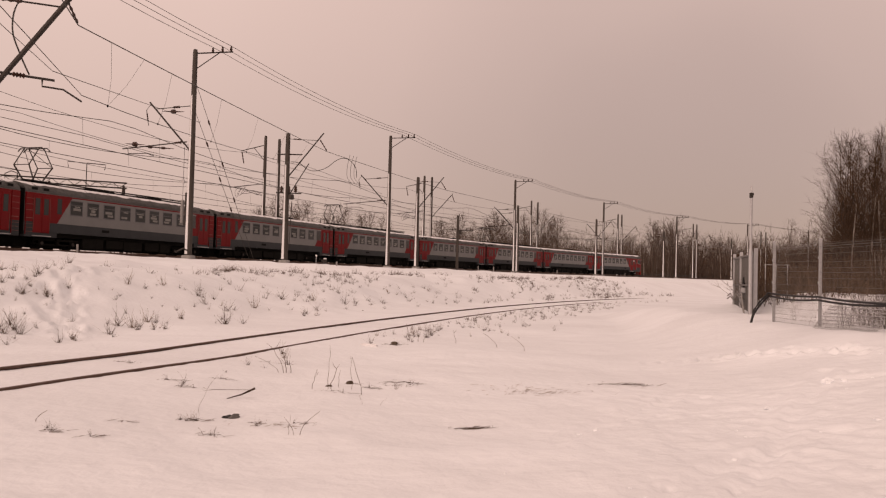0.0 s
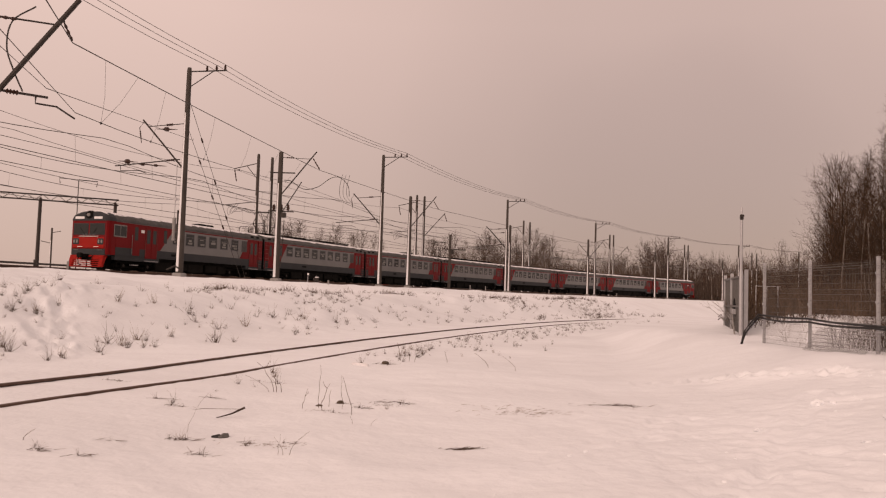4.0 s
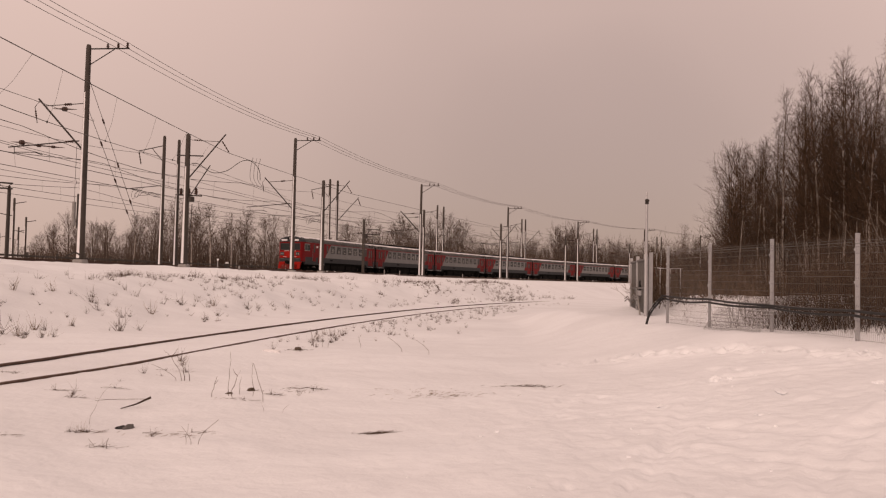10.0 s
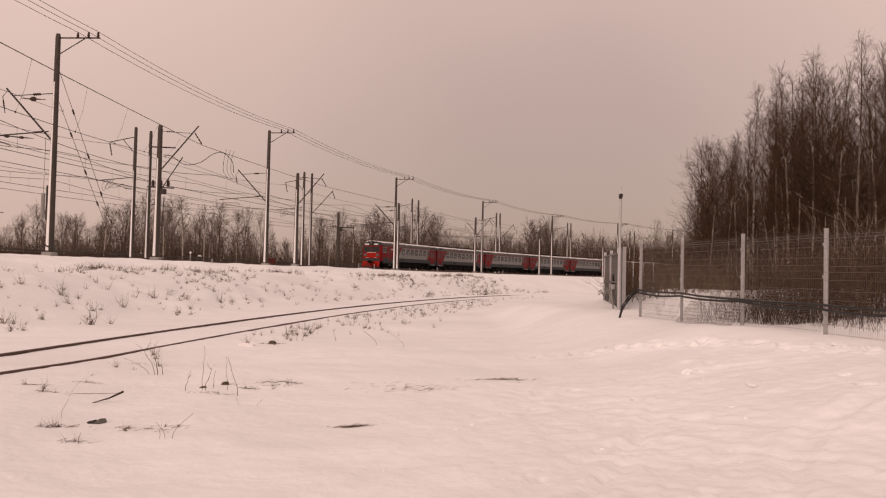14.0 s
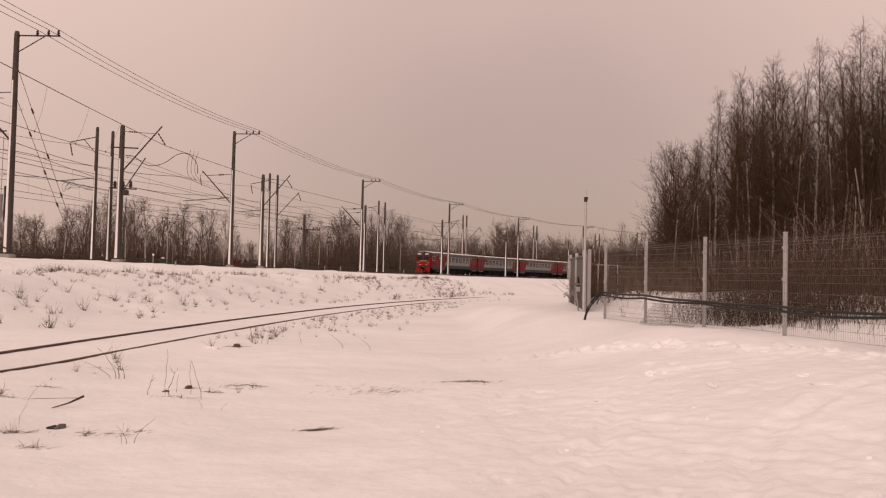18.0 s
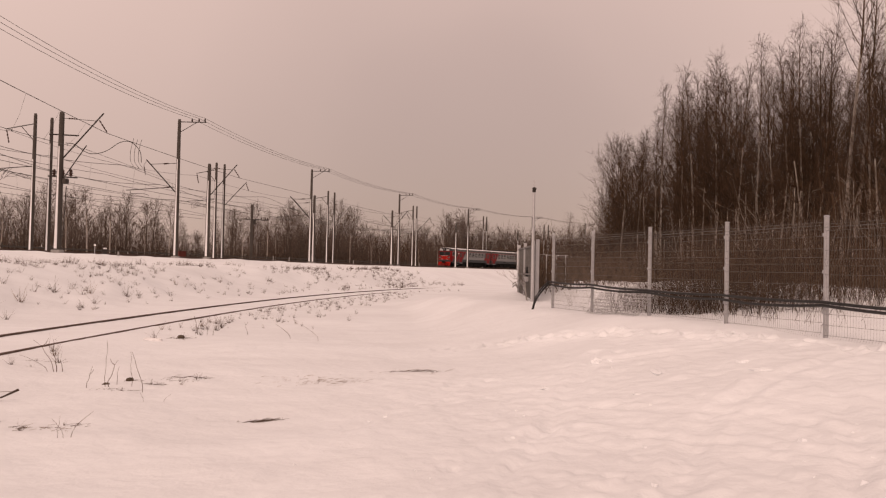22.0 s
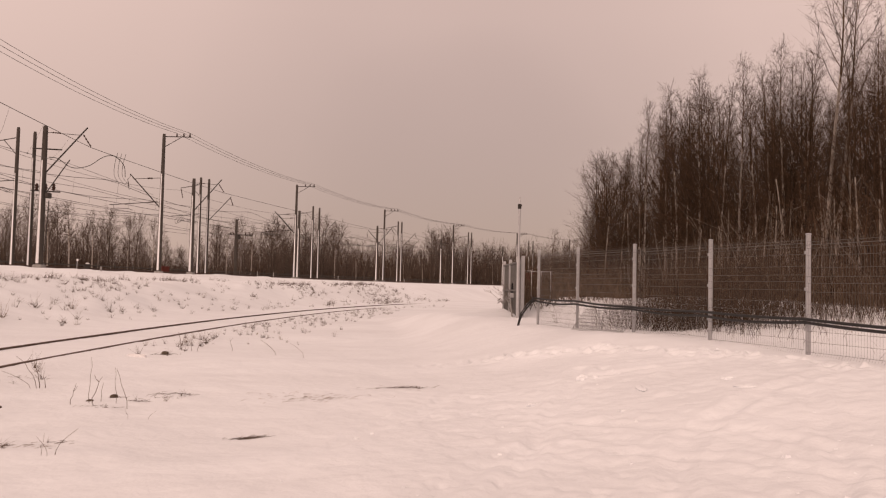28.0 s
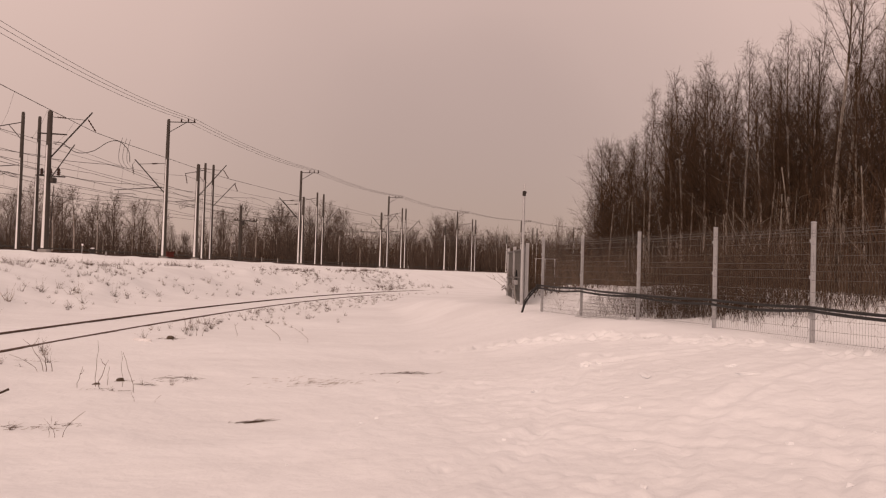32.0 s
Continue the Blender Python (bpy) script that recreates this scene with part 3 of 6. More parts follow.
def siding_arms(ob):
    """Heavy cantilever over the siding: strut, tie, registration and steady arm, in the mast's space."""
    inv = ob.matrix_basis.inverted()

    def loc(*q):
        return inv @ Vector(q)
    part("strut", Geo().tube([loc(-13.62, 23.33, 6.35), loc(-11.3, 24.55, 10.4)], 0.075, 8), STEEL_DARK, ob, "heavy inclined strut")
    part("tie_rod", Geo().tube([loc(-13.7, 23.3, 9.45), loc(-11.85, 24.3, 9.50)], 0.03, 5), STEEL_DARK, ob)
    rod_insulator(loc(-13.5, 23.4, 9.45), loc(-12.8, 23.8, 9.47), ob, 0.06)
    rod_insulator(loc(-11.72, 24.35, 9.75), loc(-11.62, 24.9, 9.2), ob, 0.05)
    part("registration_arm", Geo().tube([loc(-13.6, 23.35, 7.28), loc(-11.95, 24.25, 7.22)], 0.04, 6), STEEL_DARK, ob, "registration arm")
    rod_insulator(loc(-12.95, 23.7, 7.26), loc(-12.65, 23.87, 7.25), ob, 0.09)
    part("steady_arm", Geo().tube([loc(-12.25, 24.1, 7.2), loc(-12.25, 24.1, 7.0), loc(-11.75, 24.4, 6.98), loc(-11.45, 25.0, 6.75)], 0.03, 5), STEEL_DARK, ob)
    part("jumper", Geo().tube(bend([loc(-12.35, 24.0, 9.95), loc(-12.9, 23.75, 9.4), loc(-13.0, 23.7, 8.6), loc(-12.8, 23.8, 7.9), loc(-12.55, 23.9, 7.3)]), 0.025, 5), WIRE, ob, "slack jumper cable")


LINE_ENDS, FEED = [], []
for i, (az, d) in enumerate(((-51.3, 28.6),) + LONG + ((24.6, 226.0),)):
    ob, h, s, off = mast(az, d, 15.6, 0.235, 0.15, "tall concrete overhead line mast with a three-wire bracket")
    top_bracket(ob, h)
    if i in (1, 2, 3, 4, 5):
        cantilever(ob, (6.9 if i == 1 else 6.4) + 0.1 * (i % 2), arm=5.3 if i < 4 else 3.6)
    LINE_ENDS.append((ob, h))
    if i == 1:
        MAST_A = ob
for i, (az, d) in enumerate(((-30.6, 27.0),) + SHORT):
    top = 12.3 if i else 11.2
    ob, h, s, off = mast(az, d, top, 0.26, 0.17, "concrete overhead line mast on a block footing")
    if i == 0:
        siding_arms(ob)
        FEED.append(Vector((-11.62, 24.93, 9.15)))
    elif i < 3 or i == 4:
        up_strut(ob, h - 3.4)
        FEED.append(ob.matrix_basis @ Vector((3.35, 0.1, h - 1.5)))
    if i in (3, 5, 6):
        cantilever(ob, 6.3, arm=0)
    if i == 1:
        # switch gear, jumper brackets and a ladder of small insulators
        for z in (h - 1.6, h - 4.6):
            part("cross_arm", Geo().tube([(-0.9, 0, z), (1.3, 0, z - 0.1)], 0.05, 4), STEEL_DARK, ob, "short cross arm")
        for x in (-0.5, 0.15, 0.75):
            pin_insulator(x, 0.1, h - 4.6, ob, 1.6)
        part("switch_box", Geo().box(0.25, 0.6, -0.2, 0.2, h - 5.15, h - 4.75, 0.05), STEEL_DARK, ob, "dark line switch")
        part("switch_rod", Geo().tube([(0.35, 0, 1.2), (0.5, 0, h - 5.3)], 0.03, 5), STEEL_DARK, ob)
        part("lower_strut", Geo().tube([(0.1, 0, h - 5.0), (1.9, 0, h - 2.4)], 0.04, 5), STEEL_DARK, ob)
for i, (az, d) in enumerate(FAR):
    ob, h, s, off = mast(az, d, 16.2, 0.22, 0.16, "slender overhead line mast beyond the tracks", footing=False)
    if i % 2 == 0:
        part("bracket_arm", Geo().tube([(0, 0, h - 1.0), (-3.2, 0, h - 1.5)], 0.05, 5), STEEL_DARK, ob, "bracket towards the far track")
        part("bracket_brace", Geo().tube([(0, 0, h - 2.8), (-1.5, 0, h - 1.25)], 0.04, 5), STEEL_DARK, ob)
        rod_insulator((-3.1, 0, h - 1.6), (-2.8, 0, h - 2.9), ob, 0.08)
        part("lower_arm", Geo().tube([(0, 0, h - 5.2), (-4.6, 0, h - 5.5)], 0.045, 5), STEEL_DARK, ob)
        # slack loops of wire round the bracket
        for q in range(3):
            part("jumper_loop", Geo().tube(bend([(-3.0 + 0.3 * q, 0, h - 5.4), (-3.9 + 0.35 * q, 0.1, h - 5.9 - 0.2 * q), (-3.7 + 0.4 * q, 0.1, h - 6.6 + 0.2 * q), (-3.0 + 0.5 * q, 0, h - 5.7 - 0.25 * q), (-2.2 + 0.4 * q, 0, h - 5.9), (-1.0 + 0.3 * q, 0.2, h - 6.4)]), 0.022, 4), WIRE, ob)
    elif i in (3, 5, 7, 9):
        part("feeder_strut", Geo().tube([(0.1, 0, h - 6.0), (3.6, 0, h - 2.6)], 0.055, 5), STEEL_DARK, ob, "inclined strut")
        rod_insulator((3.5, 0, h - 2.8), (3.9, 0, h - 3.8), ob, 0.08)

# tension weights hung on the nearest mast
part("weight_rope", Geo().tube([(-0.46, -0.15, 2.6), (-0.44, -0.15, 7.2)], 0.015, 4), WIRE, MAST_A)
part("pulley", Geo().tube([(-0.46, -0.19, 5.0), (-0.46, -0.12, 5.0)], 0.13, 14), GALV, MAST_A, "rope pulley")
for k in range(7):
    part("weight", Geo().lathe([(0.09, 0), (0.11, 0.02), (0.11, 0.19), (0.09, 0.205)], 10, (-0.46, -0.15, 2.35 + 0.21 * k)), FOOTING, MAST_A, "round concrete tension weight")
part("guide_plate", Geo().box(-0.33, -0.22, -0.1, 0.1, 2.2, 4.3, 0.02), STEEL_DARK, MAST_A, "dark guide frame")
part("foot_clamp", Geo().tube([(-0.75, -0.3, 0.5), (-0.2, -0.25, 0.75), (0.25, -0.25, 0.55)], 0.05, 6), STEEL_DARK, MAST_A)


# ---- wires ----
def sag_line(points, sag, n=10):
    out = []
    for a, b in zip(points[:-1], points[1:]):
        for k in range(n):
            t = k / n
            p = a.lerp(b, t)
            out.append(Vector((p.x, p.y, p.z - sag * 4 * t * (1 - t))))
    return out + [points[-1]]


def wire(name, pts, label, r=0.015, group="overhead wires"):
    return single(name, Geo().tube(pts, r, 4), WIRE, label, "wire", group)


for k, x in enumerate((1.30, 2.0, 2.62)):
    pts = [ob.matrix_basis @ Vector((x, 0, h + 0.06)) for ob, h in LINE_ENDS]
    wire("line_wire", sag_line(pts, 0.55), "thin line wire strung along the tall masts", 0.017)
FEED.append(on_line(150, 6, 9.6))
feeder = empty("feeder_wire", Matrix(), "feeder wire hung from the inclined struts, with jumper loops", "wire", "overhead wires")
part("wire", Geo().tube(sag_line([Vector((-3.0, -8.0, 9.3))] + FEED, 0.06), 0.02, 4), WIRE, feeder)
hump = [(-11.89, 61.87, 10.1), (-11.6, 63.5, 10.25), (-11.2, 65.5, 10.0), (-10.83, 67.1, 10.1), (-10.2, 68.8, 10.6), (-9.5, 70.3, 11.5), (-8.95, 71.4, 11.85), (-8.4, 71.6, 11.6), (-7.95, 71.6, 11.0), (-7.9, 72.0, 10.2)]
part("jumper", Geo().tube(bend(hump), 0.03, 5), WIRE, feeder, "thick slack jumper cable")
for k in range(3):
    dx = 0.32 * k
    part("jumper", Geo().tube(bend([Vector((-8.5 + dx, 71.5, 12.15 - 0.05 * k)), Vector((-8.75 + dx, 71.9, 11.2)), Vector((-8.8 + dx, 72.4, 10.3)), Vector((-8.45 + dx, 73.0, 9.75))]), 0.018, 4), WIRE, feeder, "slack jumper wire")


def catenary(fn, s0, s1, span, contact, carrier, label, r=0.022, phase=0.0):
    """Contact wire, carrier wire and their droppers as one hung line."""
    line = empty("overhead_line", Matrix(), label, "overhead wire", "overhead wires")
    xs = list(np.arange(s0, s1 + 0.1, 2.5))
    zc = [carrier - 1.05 * math.sin(math.pi * (((s - phase) % span) / span)) ** 1.0 * 1.0 for s in xs]
    wob = [0.3 * math.cos(2 * math.pi * (s - phase) / (2 * span)) for s in xs]
    part("contact_wire", Geo().tube([on_line(s, fn(s) + w, contact) for s, w in zip(xs, wob)], r, 4), WIRE, line)
    part("carrier_wire", Geo().tube([on_line(s, fn(s) + w * 0.5, z) for s, w, z in zip(xs, wob, zc)], r, 4), WIRE, line)
    for i in range(2, len(xs) - 2, 3):
        if xs[i] < 140:
            part("dropper", Geo().tube([on_line(xs[i], fn(xs[i]) + wob[i] * 0.5, zc[i]), on_line(xs[i], fn(xs[i]) + wob[i], contact)], 0.009, 3), WIRE, line)


catenary(near_off, -75, 110, 32.5, 9.05, 11.1, "contact and carrier wire over the near main track", phase=-21.5)
catenary(lambda s: 0.0, -80, 260, 32.5, 9.1, 10.9, "contact and carrier wire over the main track", phase=-6)
catenary(lambda s: -10.5, -95, 260, 36.0, 9.1, 11.0, "contact and carrier wire over the far track", phase=10.5)
catenary(lambda s: -15.3, -95, 200, 36.0, 9.1, 10.8, "contact and carrier wire over the outer track", phase=10.5)
for off, z, sg in ((-3.0, 11.9, 0.7), (-7.6, 14.4, 0.9), (2.4, 10.2, 0.4), (-8.4, 10.6, 0.5)):
    wire("feeder_wire", sag_line([on_line(s, off, z) for s in (-72, -22, 10.5, 46, 85, 118.5, 152, 187)], sg), "feeder wire along the tracks", 0.018)
# contact wire of the siding with its droppers, and the second carrier that runs off to the main line masts
def siding_contact(t):
    return Vector((-11.45 + 0.85 * t, 25.0 + 37.0 * t, 6.95 + 0.2 * t + 2.6 * t ** 1.3))


def siding_carrier(t):
    return FEED[0].lerp(FEED[1], t) - Vector((0, 0, 0.24 * t * (1 - t)))


siding_line = empty("overhead_line", Matrix(), "contact wire of the siding on slack droppers", "overhead wire", "overhead wires")
part("contact_wire", Geo().tube([Vector((-8.2, 12.0, 6.95))] + [siding_contact(k / 12) for k in range(13)] + [Vector((-6.5, 84.0, 10.0))], 0.014, 4), WIRE, siding_line)
for ta, tb in ((0.06, 0.05), (0.13, 0.05), (0.2, 0.17), (0.36, 0.35), (0.52, 0.52), (0.68, 0.69), (0.84, 0.85)):
    pa, pb = siding_carrier(ta), siding_contact(tb)
    mid = pa.lerp(pb, 0.55) + Vector((0.05, 0.03, -0.05))
    part("dropper", Geo().tube([pa, mid, pb], 0.006, 3), WIRE, siding_line)
    part("clamp", Geo().lathe([(0.012, -0.05), (0.03, -0.02), (0.03, 0.03), (0.012, 0.05)], 6, tuple(pb)), STEEL_DARK, siding_line)
wire("carrier_wire", [Vector(p) for p in ((-9.0, 11.0, 7.3), (-12.0, 24.2, 7.5), (-15.6, 50.6, 10.9), (-15.9, 51.6, 11.2))], "second wire led off the siding to a mast", 0.012)
# anchor guys and jumper loops
a0 = MAST_A.matrix_basis
for z0, dx in ((9.6, 0.0), (11.4, 0.15)):
    end = Vector((*polar(-13.5 + dx * 2, 62.0), 2.3))
    top = a0 @ Vector((0, 0.15, z0))
    guy = empty("guy_wire", Matrix(), "steel guy wire with egg insulators", "wire", "overhead wires")
    part("wire", Geo().tube([top, end], 0.018, 4), WIRE, guy)
    for t in (0.2, 0.42, 0.62):
        q = top.lerp(end, t)
        w = (end - top).normalized() * 0.22
        part("insulator", Geo().tube([q - w, q - w * 0.4, q, q + w * 0.4, q + w], [0.02, 0.07, 0.05, 0.07, 0.02], 7), PORCELAIN, guy, "dark egg insulator")
# in-line insulators and clamps on the wires that end at the nearest mast
for x, z, w in ((-1.7, 9.6, 0.20), (-4.6, 7.55, 0.22), (-3.4, 7.35, 0.15), (-2.4, 7.25, 0.12)):
    q = a0 @ Vector((x, 0.3, z))
    d = a0.to_3x3() @ Vector((-1.0, 0.35, 0.12))
    single("wire_insulator", Geo().tube([q - d * 1.1, q - d * w, q - d * 0.1, q + d * 0.1, q + d * w, q + d * 1.1], [0.015, 0.05, w * 0.75, w * 0.75, 0.05, 0.015], 9), PORCELAIN, "dark in-line insulator on a tensioned wire", "insulator", "overhead wires")
ax, ay = polar(-13.4, 62.0)
single("guy_anchor", Geo().box(-0.2, 0.2, -0.2, 0.2, -0.3, 0.14, 0.03), FOOTING, "concrete guy anchor block", "anchor block", m=pose(ax, ay, BED_Z))
# ---- portal and far masts at the head of the curve ----
pl, pr = Vector((-39.87, 80.67, BED_Z)), Vector((-33.45, 83.52, BED_Z))
ang = math.degrees(math.atan2(pr.y - pl.y, pr.x - pl.x))
portal = empty("catenary_portal", pose(pl.x, pl.y, BED_Z, 0, 0, ang), "dark lattice portal across the far tracks", "portal")
for x in (0.0, 7.0):
    part("leg", Geo().lathe([(0.2, -0.3), (0.16, 7.6)], 10, (x, 0, 0)), STEEL_DARK, portal)
    pin_insulator(x, 0, 7.3, portal, 2.0)
for z in (7.65, 8.2):
    for y in (-0.2, 0.2):
        part("chord", Geo().tube([(-14, y, z), (7.3, y, z)], 0.055, 4), STEEL_DARK, portal)
for k in range(30):
    x = -14 + 0.71 * k
    part("web", Geo().tube([(x, -0.2, 7.65 if k % 2 else 8.2), (x + 0.71, -0.2, 8.2 if k % 2 else 7.65)], 0.03, 4), STEEL_DARK, portal)
part("leg", Geo().lathe([(0.2, -0.3), (0.16, 7.6)], 10, (-14, 0, 0)), STEEL_DARK, portal)
part("post_arm", Geo().tube([(3.4, 0, 6.3), (3.4, 0, 10.0), (1.6, 0, 10.05), (1.7, 0, 9.5)], 0.05, 5), STEEL_DARK, portal)
part("post_arm", Geo().tube([(3.4, 0, 10.0), (5.2, 0, 9.95), (5.1, 0, 9.4)], 0.05, 5), STEEL_DARK, portal)
for az, d, el in ((-25.53, 150, 0.0613), (-24.05, 210, 0.0315), (-23.43, 190, 0.0364), (-22.28, 170, 0.0425), (-21.53, 130, 0.0818), (-21.23, 175, 0.0499), (-20.83, 150, 0.0613)):
    ob, h, s, off = mast(az, d, EYE + el * d, 0.2, 0.15, "distant overhead line mast", footing=False)
    part("bracket_arm", Geo().tube([(-0.0, 0, h - 0.8), (2.2, 0, h - 0.6)], 0.06, 4), STEEL_DARK, ob)
    part("lower_arm", Geo().tube([(0, 0, h - 2.6), (-2.6, 0, h - 2.2)], 0.06, 4), STEEL_DARK, ob)

# ---- line-side things on the bed ----
ob = empty("signal_post", pose(1.97, 105.0, 2.0, 0, 0, 10), "concrete post with dark line equipment near its top", "post")
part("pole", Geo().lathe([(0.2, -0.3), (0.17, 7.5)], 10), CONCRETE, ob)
part("transformer", Geo().box(0.2, 0.5, -0.2, 0.2, 5.0, 5.6, 0.05), STEEL_DARK, ob, "dark transformer box")
part("cross_arm", Geo().tube([(-0.9, 0, 5.6), (2.1, 0, 5.55)], 0.06, 5), STEEL_DARK, ob)
for x in (-0.7, -0.35, 1.2, 1.7, 2.0):
    pin_insulator(x, 0, 5.6, ob, 0.9)
ob = empty("marker_post", pose(-9.65, 61.2, 2.02), "short white marker post with a small round plate", "marker post")
part("stake", Geo().tube([(0, 0, -0.2), (0.03, 0, 0.8)], 0.025, 6), GALV, ob)
part("plate", Geo().tube([(0.03, -0.03, 0.84), (0.03, 0.0, 0.84)], 0.075, 12), T_WHITE, ob, "white round plate")
ob = empty("dwarf_signal", pose(-8.97, 61.35, 2.0, 0, 0, 15), "low dark ground signal capped with snow", "signal")
part("foot", Geo().lathe([(0.22, -0.1), (0.2, 0.06), (0.1, 0.12), (0.1, 0.3)], 10), STEEL_DARK, ob)
part("head", Geo().box(-0.15, 0.15, -0.13, 0.13, 0.25, 0.62, 0.05), STEEL_DARK, ob)
part("hood", Geo().box(-0.26, -0.1, -0.12, 0.12, 0.4, 0.56, 0.03), STEEL_DARK, ob)
part("snow_cap", Geo().lathe([(0.13, 0.6), (0.14, 0.63), (0.09, 0.67), (0.02, 0.69)], 10), SNOW_OLD, ob, "cap of snow")
single("stake", Geo().box(-0.06, 0.06, -0.06, 0.06, -0.2, 0.42, 0.01), FOOTING, "short concrete stake in the snow", "stake", m=pose(-8.09, 61.47, 2.02))
for az, d in ((8.2, 118), (2.6, 98), (3.7, 104), (-24.5, 52), (12.9, 150)):
    x, y = polar(az, d)
    single("stake", Geo().box(-0.05, 0.05, -0.05, 0.05, -0.2, 0.7, 0.01), FOOTING, "short concrete stake in the snow", "stake", "stakes along the bed", m=pose(x, y, gz(x, y)))
ob = empty("hut", pose(-7.72, 124.8, 2.2, 0, 0, 20), "small rusty red shed beyond the tracks", "shed")
part("wall", Geo().box(-0.55, 0.55, -0.5, 0.5, -0.1, 1.35, 0.02), RUSTY, ob)
part("roof", Geo().box(-0.65, 0.65, -0.6, 0.6, 1.33, 1.42, 0.02), RUSTY, ob, "rusty roof")

# low fence beyond the tracks
fence = empty("far_fence", Matrix(), "low dark fence beyond the tracks", "fence")
for k in range(58):
    s = -20 + 4.0 * k
    p = on_line(s, -19.5, BED_Z)
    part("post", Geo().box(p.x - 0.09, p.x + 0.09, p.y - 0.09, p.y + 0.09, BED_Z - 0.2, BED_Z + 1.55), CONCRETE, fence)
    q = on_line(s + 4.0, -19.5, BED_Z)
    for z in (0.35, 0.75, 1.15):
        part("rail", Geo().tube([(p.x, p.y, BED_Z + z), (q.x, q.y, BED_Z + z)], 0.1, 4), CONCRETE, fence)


# ---- train: eight cars of an electric multiple unit ----
CAR_L, PITCH = 19.6, 20.1
HW = 1.74


def car_outline(grow=0.0):
    """Cross section of the upper body and roof: y and z over the rail."""
    side = [(HW + grow, 1.25), (HW + grow, 3.35)]
    roof = [(1.68, 3.62), (1.50, 3.86), (1.20, 4.03), (0.75, 4.16), (0.25, 4.21)]
    half = side + roof
    return half + [(-y, z) for y, z in reversed(half)]


def slab(x0, x1, z0, z1, sg, out, c=0.0, inn=0.0):
    """A plate on a car's side, standing out from it."""
    ya, yb = sg * (HW - inn), sg * (HW + out)
    return Geo().box(x0, x1, min(ya, yb), max(ya, yb), z0, z1, c)


def side_prism(outline, sg, out):
    return Geo().prism(outline, min(sg * HW, sg * (HW + out)), max(sg * HW, sg * (HW + out)))


def car_door(car, x, sg):
    d = part("door", slab(x - 0.66, x + 0.66, 1.12, 3.2, sg, 0.016, 0.006), T_RED, car, "red double sliding door")
    for q in (-0.34, 0.34):
        part("leaf", slab(x + q - 0.31, x + q + 0.31, 1.15, 3.16, sg, 0.034, 0.012), T_RED, d)
        part("pane", slab(x + q - 0.19, x + q + 0.19, 2.2, 3.0, sg, 0.04), T_GLASS, d)
        part("edge_light", slab(x + q * 1.92 - 0.008, x + q * 1.92 + 0.008, 1.3, 3.05, sg, 0.045), T_RUNG, d)
    part("step", Geo().box(x - 0.72, x + 0.72, min(sg * 1.4, sg * (HW + 0.12)), max(sg * 1.4, sg * (HW + 0.12)), 0.9, 0.95), GALV, car, "snowy metal door step")


def car_window(car, x, sg, k):
    w = part("window", slab(x - 0.56, x + 0.56, 2.28, 3.1, sg, 0.012, 0.006), T_FRAME, car, "passenger window")
    part("pane", slab(x - 0.50, x + 0.50, 2.33, 2.84, sg, 0.018), T_GLASS, w)
    part("vent_pane", slab(x - 0.50, x + 0.50, 2.87, 3.05, sg, 0.02), T_GLASS, w)
    # daylight from the far windows, painted as pale bars on the pane
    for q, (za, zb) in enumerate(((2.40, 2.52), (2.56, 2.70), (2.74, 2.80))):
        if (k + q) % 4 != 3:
            part("inner_light", slab(x - 0.40 + 0.11 * ((k + q) % 3), x + 0.20 + 0.08 * ((k + 2 * q) % 3), za, zb, sg, 0.021), T_DAYLIGHT, w, "pale bar painted as daylight from the far side window")


